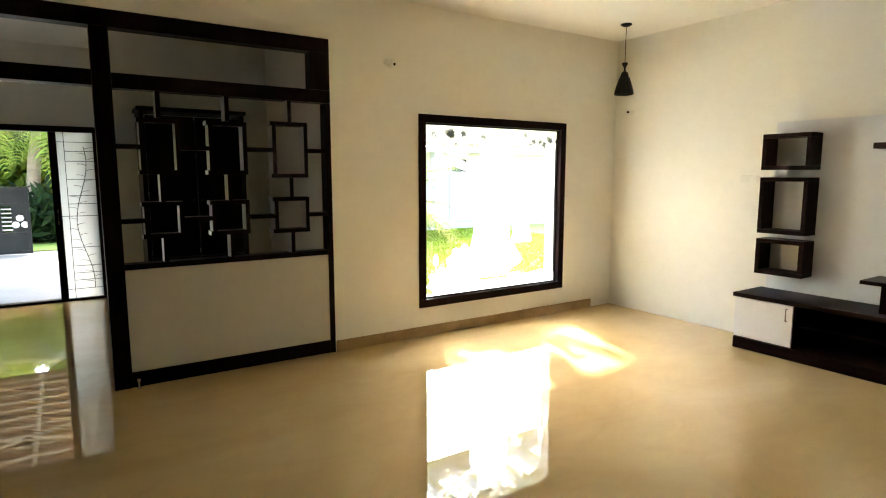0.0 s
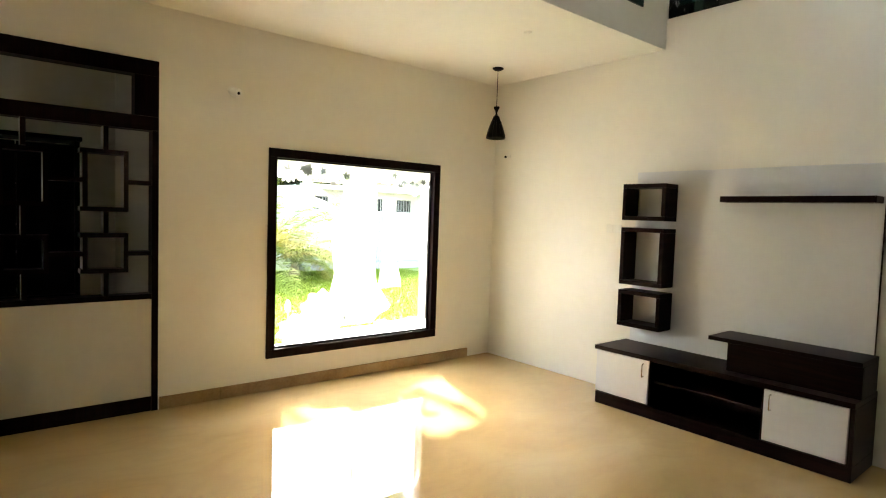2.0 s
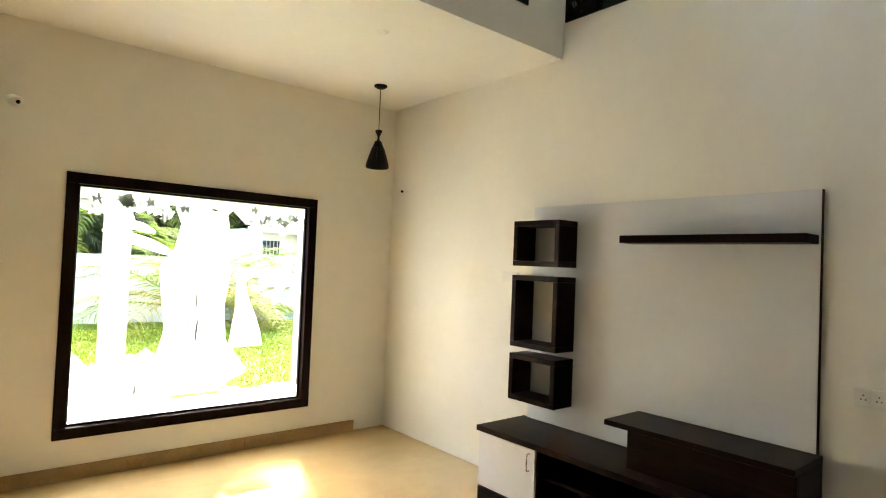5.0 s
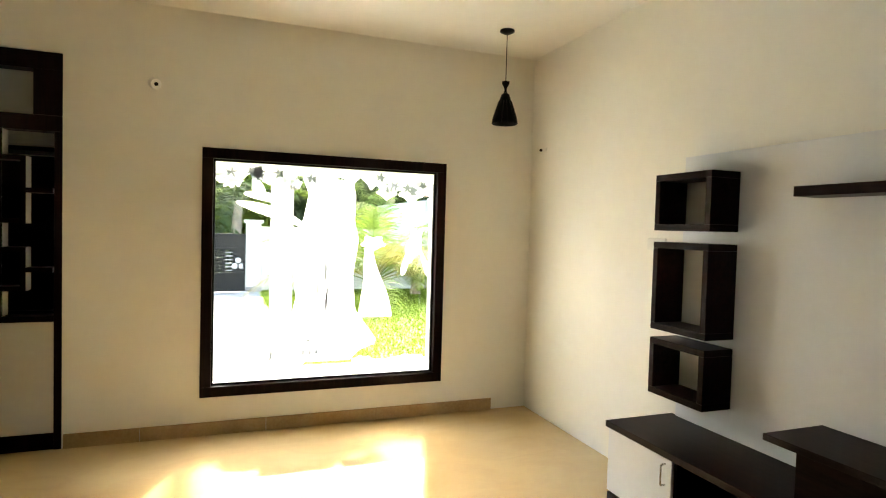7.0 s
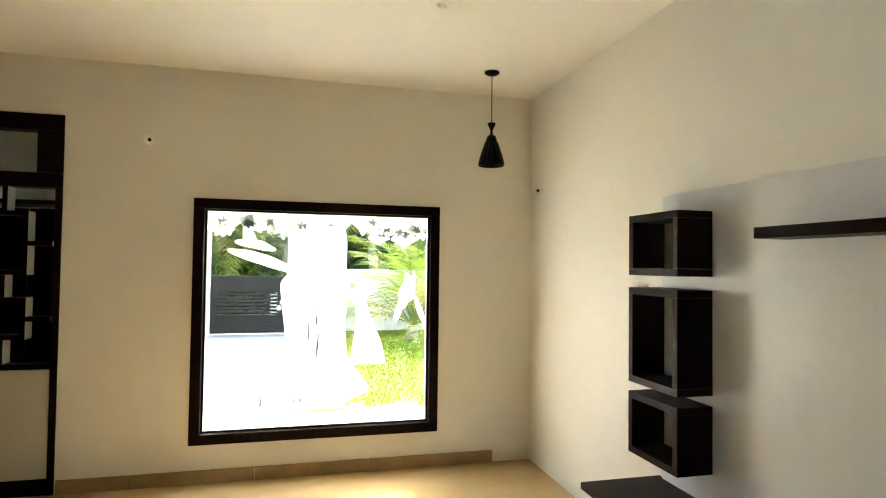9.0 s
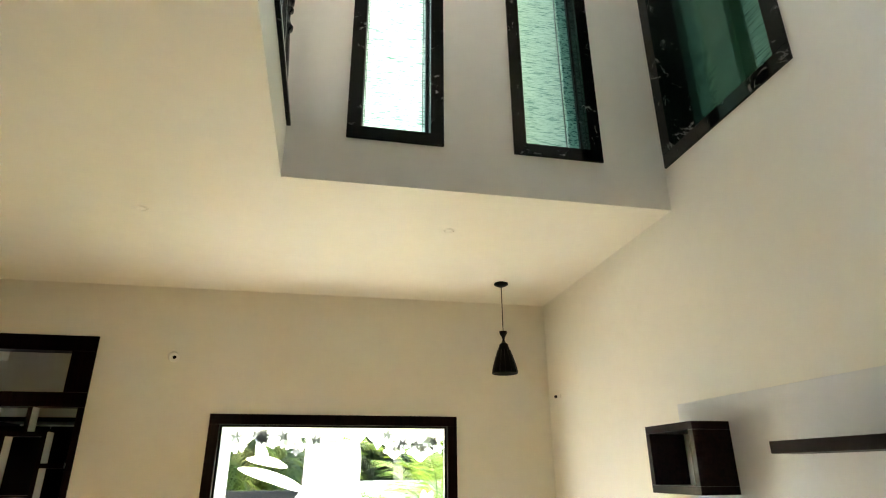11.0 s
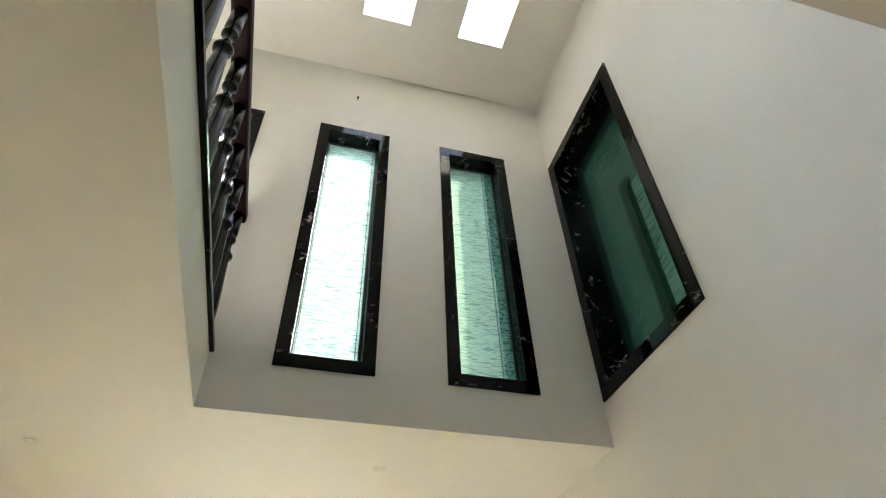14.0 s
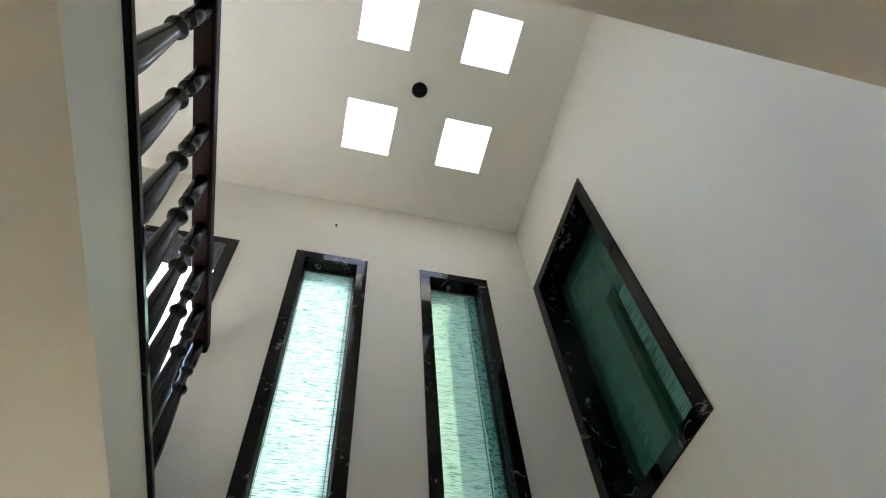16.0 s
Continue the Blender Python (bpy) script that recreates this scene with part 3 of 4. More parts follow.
sp("post", (S0, SY0, 0.0), (0.36, SY1, 2.555))
sp("post", (1.905, SY0, 0.0), (S1, SY1, 2.15))
sp("post", (1.785, SY0, 2.255), (S1, SY1, 2.555))
sp("top_rail", (-1.295, SY0, 2.555), (S1, SY1, 2.67))
sp("transom", (0.361, SY0, 2.151), (S1, SY1, 2.254))
sp("transom", (-1.295, SY0, 2.16), (S0 - 0.001, SY1, 2.265))
sp("post", (-1.295, SY0, 0.0), (-1.2, SY1, 2.159))
sp("lower_rail", (0.361, SY0, 0.875), (1.904, SY1, 0.915))
sp("plinth", (0.361, SY0 + 0.01, 0.0), (1.904, SY1, 0.115))
sp("panel", (0.361, SY0 + 0.006, 0.116), (1.904, SY1 - 0.01, 0.874), M_CREAM, 0.004, "cream laminate panel")


def lattice(x0, x1, z0, z1):
    """A lattice bar: dark face, pale laminate edges."""
    o = scr.location
    bm = box(Vector((x0 - 0.006, SY0 + 0.004, z0)) - o, Vector((x1 - 0.006, SY1 - 0.006, z1)) - o)
    for f in bm.faces:
        f.normal_update()
        f.material_index = 0 if abs(f.normal.y) > 0.5 or abs(f.normal.z) > 0.5 else 1
    part("lattice_bar", bm, [M_FRAME, M_WHITE], scr)


B = 0.032
TOP, BOT = 2.150, 0.916


def vbar(x, z0, z1):
    lattice(x - B / 2, x + B / 2, z0, z1)


def hbar(x0, x1, z):
    lattice(x0, x1, z - B / 2, z + B / 2)


def square(x0, x1, z0, z1, horn=0.03):
    hbar(x0 - horn, x1 + B / 2, z1)
    hbar(x0 - horn, x1 + B / 2, z0)
    vbar(x0, z0 + B / 2, z1 - B / 2)
    vbar(x1, z0 + B / 2, z1 - B / 2)


for x in (0.645, 1.12, 1.605):
    vbar(x, 1.965, TOP)
square(0.53, 0.765, 1.575, 1.945)
square(0.995, 1.245, 1.575, 1.945)
square(1.475, 1.735, 1.55, 1.965)
hbar(0.361, 0.53 - B / 2, 1.755)
hbar(1.245 + B / 2, 1.475 - B / 2, 1.755)
hbar(1.735 + B / 2, 1.904, 1.755)
square(0.53, 0.765, 1.11, 1.345)
square(0.995, 1.245, 1.11, 1.345)
square(1.475, 1.735, 1.10, 1.36)
hbar(0.361, 0.53 - B / 2, 1.225)
hbar(1.245 + B / 2, 1.475 - B / 2, 1.225)
hbar(1.735 + B / 2, 1.904, 1.225)
hbar(0.765 + B / 2, 0.995 - B / 2, 1.755)
hbar(0.765 + B / 2, 0.995 - B / 2, 1.225)
for x in (0.645, 1.12, 1.605):
    vbar(x, 1.345 + B / 2 + (0.016 if x > 1.5 else 0), 1.575 - B / 2 - (0.026 if x > 1.5 else 0))
    vbar(x, BOT, 1.11 - B / 2 - (0.011 if x > 1.5 else 0))
scr.location.x += SHIFT
stop = thing("door_stop", (0.41, SY0 - 0.02, 0.0), "small steel door stop at the foot of the screen", "door stop")
part("block", box((-0.012, -0.006, 0.045), (0.012, 0.032, 0.07), 0.003), M_CHROME, stop)
part("foot", turned([(0.016, 0.0), (0.014, 0.01), (0.007, 0.014), (0.007, 0.046)], 12), M_CHROME, stop)

# ---- black cabinet in the entrance hall ----
cab = thing("display_cabinet", (1.16, 6.45, 0.0), "tall black lacquered cabinet with closed doors", "cabinet")
for x in (-0.48, 0.44):
    part("side", box((x, -0.2, 0.0), (x + 0.04, 0.199, 2.16), 0.004), M_LACQUER, cab)
part("back", box((-0.44, 0.17, 0.05), (0.44, 0.199, 2.12), 0.003), M_LACQUER, cab)
part("top", box((-0.5, -0.21, 2.161), (0.5, 0.199, 2.2), 0.004), M_LACQUER, cab)
part("plinth", box((-0.439, -0.19, 0.0), (0.439, 0.169, 0.05), 0.003), M_LACQUER, cab)
for z in (0.75, 1.1, 1.35, 1.75):
    part("shelf", box((-0.439, -0.19, z), (0.439, 0.169, z + 0.03), 0.003), M_LACQUER, cab)
for x in (-0.22, 0.22):
    part("door", box((x - 0.216, -0.209, 0.052), (x + 0.216, -0.191, 0.745), 0.003), M_LACQUER, cab)
    upper = part("upper_door", box((x - 0.216, -0.209, 0.751), (x + 0.216, -0.191, 2.118), 0.003), M_LACQUER, cab)
    part("knob", turned([(0.006, 0.0), (0.006, 0.012), (0.013, 0.016), (0.012, 0.024)], 12), M_BLACK, upper).matrix_basis = pose(x * 0.18, -0.2095, 1.3, 90, 0, 0)

# ---- television unit ----
TU = 5.06
tv = thing("tv_unit", (TU, 1.95, 0.0), "low dark wood television unit with white doors", "tv unit")


def tp(name, lo, hi, material=M_DARK, bevel=0.003, parent=tv, label=""):
    return part(name, rel(tv, lo, hi, bevel), material, parent, label)


XB = X_TV - 0.003
tp("plinth", (TU + 0.004, 1.0, 0.0), (XB, 2.9, 0.10))
tp("top", (TU - 0.012, 1.0, 0.472), (XB, 2.915, 0.508))
tp("side_panel", (TU + 0.02, 2.87, 0.101), (XB, 2.9, 0.471))
tp("side_panel", (TU + 0.02, 1.0, 0.101), (XB, 1.03, 0.471))
tp("divider", (TU + 0.02, 2.385, 0.101), (XB, 2.41, 0.471))
tp("divider", (TU + 0.02, 1.525, 0.101), (XB, 1.55, 0.471))
tp("back_panel", (XB - 0.02, 1.551, 0.101), (XB, 2.384, 0.471))
tp("shelf", (TU + 0.06, 1.551, 0.285), (XB - 0.021, 2.384, 0.305))
tp("front_rail", (TU + 0.002, 1.0, 0.101), (TU + 0.0195, 1.03, 0.471))
for y0, y1, hy in ((2.402, 2.898, 2.445), (1.033, 1.53, 1.485)):
    d = tp("door", (TU, y0, 0.112), (TU + 0.018, y1, 0.466), M_WHITE, 0.003, tv, "white laminate door")
    bow = [(dx, hy - 1.95, z) for dx, z in ((0.0, 0.332), (-0.022, 0.333), (-0.026, 0.338), (-0.027, 0.385), (-0.026, 0.432), (-0.022, 0.437), (0.0, 0.438))]
    part("handle", tube(bow, 0.005), M_CHROME, d, "slim steel bow handle")
tp("riser_front", (5.165, 1.0, 0.509), (5.185, 1.84, 0.719))
tp("riser_side", (5.186, 1.815, 0.509), (XB - 0.03, 1.84, 0.719))
tp("riser_side", (5.186, 1.0, 0.509), (XB - 0.03, 1.025, 0.719))
tp("riser_top", (5.14, 1.0, 0.72), (XB - 0.026, 1.975, 0.75))

panel = thing("wall_panel", (X_TV, 1.95, 0.509), "large white laminate back panel on the wall", "wall panel")
part("board", box((-0.024, 1.032 - 1.95, 0.0), (-0.001, 2.865 - 1.95, 2.03 - 0.509), 0.002), M_WHITE, panel)
part("edge_band", box((-0.0235, 1.027 - 1.95, 0.0), (-0.001, 1.0315 - 1.95, 2.03 - 0.509)), M_DARK, panel, "dark edge band")
XP = X_TV - 0.0245
for z0, z1 in ((1.60, 1.915), (1.035, 1.535), (0.665, 0.985)):
    y0, y1, t = 2.475, 2.88, 0.036
    cube = thing("wall_cube_shelf", (XP, (y0 + y1) / 2, z0), "open dark wood box shelf hung on the white panel", "shelf", "box shelves over the television unit")
    hy = (y1 - y0) / 2
    hz = z1 - z0
    dx = 0.195
    part("top_board", box((-dx, -hy, hz - t), (0, hy, hz), 0.002), M_DARK, cube)
    part("bottom_board", box((-dx, -hy, 0), (0, hy, t), 0.002), M_DARK, cube)
    part("side_board", box((-dx, -hy, t + 0.0005), (0, -hy + t, hz - t - 0.0005), 0.002), M_DARK, cube)
    part("side_board", box((-dx, hy - t, t + 0.0005), (0, hy, hz - t - 0.0005), 0.002), M_DARK, cube)
ws = thing("floating_shelf", (XP, 1.54, 1.76), "long thin dark wood floating shelf", "shelf")
part("board", box((-0.17, -0.5, 0.0), (0.0, 0.5, 0.045), 0.003), M_DARK, ws)


# ---- electrical fittings ----
def switch_plate(y, z, w, h, gangs, label):
    s = thing("switch_plate", (X_TV, y, z), label, "switch")
    part("plate", box((-0.012, -w / 2, -h / 2), (0, w / 2, h / 2), 0.004), M_PLASTIC, s)
    step = (w - 0.02) / gangs
    for i in range(gangs):
        yy = w / 2 - 0.01 - step * (i + 0.5)
        part("rocker", box((-0.016, yy - step * 0.42, -h * 0.34), (-0.0115, yy + step * 0.42, h * 0.34), 0.002), M_PLASTIC, s)
        if gangs > 2 and i != 2:
            for dy, dz in ((0, 0.011), (-0.009, -0.008), (0.009, -0.008)):
                part("socket_hole", turned([(0.0035, 0.0), (0.0035, 0.002)], 8), M_BLACK, s).matrix_basis = pose(-0.0175, yy + dy, dz, 0, 90, 0)
    return s


switch_plate(0.76, 1.055, 0.26, 0.085, 4, "white plastic socket and switch plate on the wall")
switch_plate(3.10, 1.515, 0.16, 0.075, 2, "white plastic switch plate beside the box shelves")
ac = thing("blank_box", (X_TV, 0.66, 2.635), "white plastic junction box high on the wall", "junction box")
part("cover", box((-0.03, -0.09, -0.05), (0, 0.09, 0.05), 0.006), M_PLASTIC, ac)


def wall_camera(at, heading, label):
    c = thing("security_camera", at, label, "camera")
    m = pose(0, 0, 0, 0, 0, heading)
    a = part("base", turned([(0.032, 0.0), (0.032, 0.012), (0.02, 0.02), (0.016, 0.045)], 16), M_PLASTIC, c)
    a.matrix_basis = m @ pose(0, 0, 0, 90, 0, 0)
    b = part("body", turned([(0.026, 0.0), (0.036, 0.008), (0.036, 0.06), (0.032, 0.066)], 16), M_PLASTIC, c)
    b.matrix_basis = m @ pose(0.0, -0.035, -0.012, 105, 0, 25)
    l = part("lens", turned([(0.013, 0.0), (0.013, 0.005), (0.006, 0.008)], 16), M_LACQUER, c)
    l.matrix_basis = m @ pose(0.0, -0.035, -0.012, 105, 0, 25) @ pose(0, 0, 0.0665)
    return c


wall_camera((2.505, Y_WIN, 2.545), 0, "small white security camera on the wall")
spot = thing("wall_point", (X_TV, 4.527, 2.27), "small dark cable point on the wall near the corner", "cable point")
part("plate", box((-0.01, -0.045, -0.015), (0, 0.045, 0.015), 0.003), M_PLASTIC, spot)
part("plug", turned([(0.012, 0.0), (0.012, 0.014), (0.006, 0.02)], 12), M_LACQUER, spot).matrix_basis = pose(-0.0105, 0.02, 0, 0, -90, 0)
for x in (2.585, 4.34):
    cl = thing("ceiling_point", (x, 3.2, H), "small white round ceiling light point", "ceiling fitting", "ceiling points")
    part("rim", turned([(0.038, 0.0), (0.038, -0.0015), (0.032, -0.002)], 24), M_CEIL, cl)
    part("cover", turned([(0.031, -0.0022), (0.02, -0.0026)], 20), M_CEIL, cl)

# ---- pendant lamp ----
pl = thing("pendant_lamp", (4.963, 4.161, H), "black metal bell pendant lamp on a thin cord", "lamp")
part("canopy", turned([(0.055, 0.0), (0.056, -0.012), (0.03, -0.026), (0.008, -0.03)], 24), M_BLACK, pl)
part("cord", turned([(0.0035, -0.0302), (0.0035, -0.385)], 8), M_BLACK, pl)
part("cap", turned([(0.030, -0.385), (0.028, -0.40), (0.012, -0.43), (0.008, -0.452), (0.015, -0.468)], 20), M_BLACK, pl)
bell = turned([(0.012, -0.469), (0.030, -0.482), (0.046, -0.53), (0.070, -0.60), (0.088, -0.66), (0.095, -0.70), (0.093, -0.705), (0.086, -0.66), (0.066, -0.60), (0.042, -0.535), (0.02, -0.50)], 28)
part("shade", bell, M_BLACK, pl, "ribbed black bell shade")
for i in range(14):
    a = 2 * math.pi * i / 14
    pts = [(r * math.cos(a), r * math.sin(a), z) for r, z in ((0.047, -0.53), (0.071, -0.60), (0.089, -0.66), (0.096, -0.70))]
    part("rib", tube(pts, 0.003, 5), M_BLACK, pl)
part("bulb_holder", turned([(0.016, -0.501), (0.018, -0.56), (0.012, -0.60)], 14), M_LACQUER, pl)

# ---- front door ----
DY0, DY1 = 8.46, 8.58
fd = tagged(new("door_1"), "dark wood front door frame standing open, with etched sidelight", "door", kind="structure")
for lo, hi in (((-1.1, DY0, 2.07), (0.42, DY1, 2.14)), ((-0.08, DY0, 0.031), (0.0, DY1, 2.069)), ((0.375, DY0, 0.031), (0.42, DY1, 2.069)), ((-1.1, DY0, 0.031), (-1.04, DY1, 2.069)), ((-1.1, DY0, 0.0), (0.42, DY1, 0.03))):
    part("frame_member", box(lo, hi, 0.004), M_FRAME, fd)
sg = part("sidelight_pane", box((0.0005, 8.50, 0.0305), (0.3745, 8.508, 2.0685)), M_SIDE, fd, "etched white glass sidelight")
sg.visible_shadow = False
for z in (0.14, 0.25, 0.34, 0.43, 0.66, 1.05, 1.2, 1.3, 1.5, 1.72, 1.84, 1.95):
    part("lead_line", box((0.075 if z not in (0.14, 1.05, 1.95) else 0.001, 8.497, z), (0.374, 8.4999, z + 0.008)), M_LEAD, fd)
part("lead_line", box((0.07, 8.494, 0.032), (0.078, 8.4968, 2.067)), M_LEAD, fd)
part("vine_line", tube([(0.22 + 0.07 * math.sin(z * 4.2 + 0.6), 8.494, z) for z in [0.15 + 0.05 * k for k in range(36)]], 0.005, 6), M_LEAD, fd)
for k in range(26):
    z = 0.22 + 0.066 * k
    x = 0.22 + 0.07 * math.sin(z * 4.2 + 0.6)
    s = 1 if k % 2 else -1
    part("vine_leaf", tube([(x + s * 0.09 * q, 8.492, z + 0.05 * q - 0.03 * q * q) for q in (0, 0.35, 0.7, 1.0)], 0.003, 5), M_LEAD, fd)
hnd = part("pull_handle", tube([(-0.04, DY0 - 0.002, 0.95), (-0.04, DY0 - 0.04, 0.97), (-0.04, DY0 - 0.04, 1.13), (-0.04, DY0 - 0.002, 1.15)], 0.008), M_CHROME, fd)
leaf_door = part("door_leaf", box((-1.035, 8.59, 0.035), (-0.99, 9.45, 2.06), 0.004), M_FRAME, fd, "dark wood door leaf swung outward")

# ---- outdoors ----
GZ = -0.15
ground = solid("ground", (-400, 400), (-400, 400), (-1.2, GZ - 0.03), [], M_EARTH, "dry earth reaching to the horizon", "ground")
solid("lawn", (3.75, 30), (Y_WIN + T + 0.9, 15.7), (GZ - 0.03, GZ), [], M_LAWN, "bright green garden lawn", "lawn")
solid("pavement", (2.1, 3.75), (Y_WIN + T, 15.7), (GZ - 0.03, GZ + 0.005), [], M_DRIVE, "pale concrete path beside the lawn", "path")
solid("driveway", (-8, 2.1), (8.7, 15.7), (GZ - 0.03, GZ + 0.01), [], M_DRIVE, "pale concrete driveway to the gate", "driveway")
solid("apron", (3.75, 12), (Y_WIN + T, Y_WIN + T + 0.9), (GZ - 0.03, GZ + 0.01), [], M_DRIVE, "pale concrete strip along the house", "path")


def blades(name, x0, x1, y0, y1, count, h, material, label, seed):
    rnd = random.Random(seed)
    verts, faces = [], []
    for _ in range(count):
        x, y, a = rnd.uniform(x0, x1), rnd.uniform(y0, y1), rnd.uniform(0, 6.28)
        w, hh, lean = 0.012, h * rnd.uniform(0.5, 1.2), rnd.uniform(0.0, 0.04)
        n = len(verts)
        verts += [(x - w * math.cos(a), y - w * math.sin(a), GZ), (x + w * math.cos(a), y + w * math.sin(a), GZ), (x + lean * math.sin(a), y - lean * math.cos(a), GZ + hh)]
        faces.append((n, n + 1, n + 2))
    me = bpy.data.meshes.new(name)
    me.from_pydata(verts, [], faces)
    me.materials.append(material)
    return tagged(new(name, me), label, "grass", kind="stuff")


blades("lawn_grass", 3.8, 11.5, 7.0, 15.6, 60000, 0.04, M_GRASS, "short bright green lawn grass", 3)


def frond(length, droop, leaflets, width, seed, curl=0.25):
    """One feather leaf along +x from the origin, arching over and hanging."""
    rnd = random.Random(seed)
    bm = bmesh.new()

    def spine(s):
        return Vector((length * (s - 0.12 * s * s), 0, length * (0.55 * s - droop * s * s)))
    prev = None
    for i in range(11):
        s = i / 10
        p, r = spine(s), 0.018 * (1 - 0.85 * s)
        ring = [bm.verts.new(p + Vector((0, r * math.cos(a), r * math.sin(a)))) for a in (0.5, 2.6, 4.7)]
        if prev:
            for k in range(3):
                bm.faces.new((prev[k], prev[(k + 1) % 3], ring[(k + 1) % 3], ring[k]))
        prev = ring
    for i in range(leaflets):
        s = 0.14 + 0.85 * i / leaflets
        p = spine(s)
        fwd = (spine(min(s + 0.02, 1)) - p).normalized()
        ll = width * math.sin(math.pi * (0.16 + 0.8 * s)) * rnd.uniform(0.85, 1.1)
        for side in (-1, 1):
            d = (Vector((0, side, 0)) * 0.85 + fwd * 0.6 + Vector((0, 0, rnd.uniform(-0.15, 0.2)))).normalized()
            tip = p + d * ll + Vector((0, 0, -curl * ll))
            mid = p + d * ll * 0.5 + Vector((0, 0, 0.02))
            w = fwd * 0.017
            a, b, c, e, f = (bm.verts.new(q) for q in (p - w * 0.4, p + w * 0.4, mid + w, mid - w, tip))
            bm.faces.new((a, b, c, e))
            bm.faces.new((e, c, f))
    return bm


def palm(at, height, fronds, length, mats, label, seed, lean=0.1, leaf_w=0.42, trunk_r=0.13, droop=0.75, erect=38):
    rnd = random.Random(seed)
    p = thing("palm_tree", at, label, "palm")
    top = Vector((lean * height, 0.05 * height, height))
    pts = [Vector((top.x * (k / 12) ** 1.6, top.y * k / 12, height * k / 12)) for k in range(13)]
    part("trunk", tube(pts, lambda s: trunk_r * (1.25 - 0.5 * s) * (1 + 0.05 * math.sin(60 * s)), 12), M_TRUNK, p)
    kinds = []
    for k in range(3):
        bm = frond(length * rnd.uniform(0.85, 1.1), droop + 0.25 * k, 34, leaf_w, seed * 10 + k)
        me = bpy.data.meshes.new("frond")
        bm.to_mesh(me)
        bm.free()
        me.materials.append(mats[k % len(mats)])
        kinds.append(me)
    for k in range(fronds):
        o = new("frond", kinds[k % 3])
        o.parent = p
        up = (k % 5) / 5
        o.matrix_basis = pose(top.x, top.y, top.z, 0, -erect * up + rnd.uniform(-8, 12), k * 137.5 + rnd.uniform(-10, 10))
    return p


palm((6.3, 13.7, GZ), 0.35, 30, 3.5, (M_PALM, M_PALM, M_PALM_DRY), "young yellow-green palm growing on the lawn", 5, 0.03, 0.65, 0.14, 0.5, 62)
palm((7.6, 14.4, GZ), 0.35, 16, 2.1, (M_PALM, M_PALM_DRY, M_PALM), "young yellow-green palm growing on the lawn", 8, 0.03, 0.45, 0.12, 0.55, 50)
palm((-0.75, 19.5, GZ), 2.9, 22, 3.2, (M_PALM, M_PALM_DRY, M_PALM), "coconut palm with hanging fronds beyond the gate", 11, 0.08, 0.75, 0.17, 0.8)
palm((-2.3, 18.6, GZ), 3.3, 20, 3.0, (M_PALM, M_PALM, M_PALM_DRY), "coconut palm with hanging fronds beyond the gate", 37, 0.05, 0.7, 0.15, 0.85)
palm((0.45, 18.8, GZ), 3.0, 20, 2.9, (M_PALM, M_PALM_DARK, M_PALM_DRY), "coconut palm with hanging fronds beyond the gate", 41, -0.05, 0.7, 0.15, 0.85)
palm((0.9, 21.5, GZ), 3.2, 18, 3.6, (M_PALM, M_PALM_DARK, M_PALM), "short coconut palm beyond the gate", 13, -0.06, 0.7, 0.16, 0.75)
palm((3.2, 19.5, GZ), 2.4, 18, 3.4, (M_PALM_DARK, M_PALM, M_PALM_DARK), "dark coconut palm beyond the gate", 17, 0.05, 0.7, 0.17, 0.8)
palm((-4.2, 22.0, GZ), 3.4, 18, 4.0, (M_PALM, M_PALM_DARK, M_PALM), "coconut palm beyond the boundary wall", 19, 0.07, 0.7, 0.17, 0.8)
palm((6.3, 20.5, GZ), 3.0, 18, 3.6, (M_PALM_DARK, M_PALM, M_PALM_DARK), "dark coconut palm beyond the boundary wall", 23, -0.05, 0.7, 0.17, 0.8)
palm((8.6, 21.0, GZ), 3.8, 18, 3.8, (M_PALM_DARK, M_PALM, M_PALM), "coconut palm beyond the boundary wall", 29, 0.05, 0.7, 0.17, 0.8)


def foliage(name, x0, x1, y0, y1, z0, z1, count, size, material, label, seed):
    """A loose bank of leaves with an uneven top and gaps."""
    rnd = random.Random(seed)
    verts, faces = [], []
    for _ in range(count):
        x, y = rnd.uniform(x0, x1), rnd.uniform(y0, y1)
        top = z0 + (z1 - z0) * (0.55 + 0.45 * noise.noise(Vector((x * 0.5, y * 0.5, seed))))
        z = rnd.uniform(z0, top)
        d = Vector((rnd.gauss(0, 1), rnd.gauss(0, 1), rnd.gauss(0.3, 0.8))).normalized() * size * rnd.uniform(0.6, 1.3)
        w = d.cross(Vector((rnd.gauss(0, 1), rnd.gauss(0, 1), rnd.gauss(0, 1)))).normalized() * size * 0.16
        c = Vector((x, y, z))
        n = len(verts)
        verts += [c, c + d * 0.5 + w, c + d, c + d * 0.5 - w]
        faces.append((n, n + 1, n + 2, n + 3))
    me = bpy.data.meshes.new(name)
    me.from_pydata([tuple(v) for v in verts], [], faces)
    me.materials.append(material)
    return tagged(new(name, me), label, "foliage", kind="stuff")


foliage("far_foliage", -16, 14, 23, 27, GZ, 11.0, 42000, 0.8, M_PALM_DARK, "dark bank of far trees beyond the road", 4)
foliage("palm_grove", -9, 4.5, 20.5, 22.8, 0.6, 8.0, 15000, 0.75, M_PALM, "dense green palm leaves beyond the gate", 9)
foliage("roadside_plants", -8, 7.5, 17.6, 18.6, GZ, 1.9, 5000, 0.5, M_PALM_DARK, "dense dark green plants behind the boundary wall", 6)

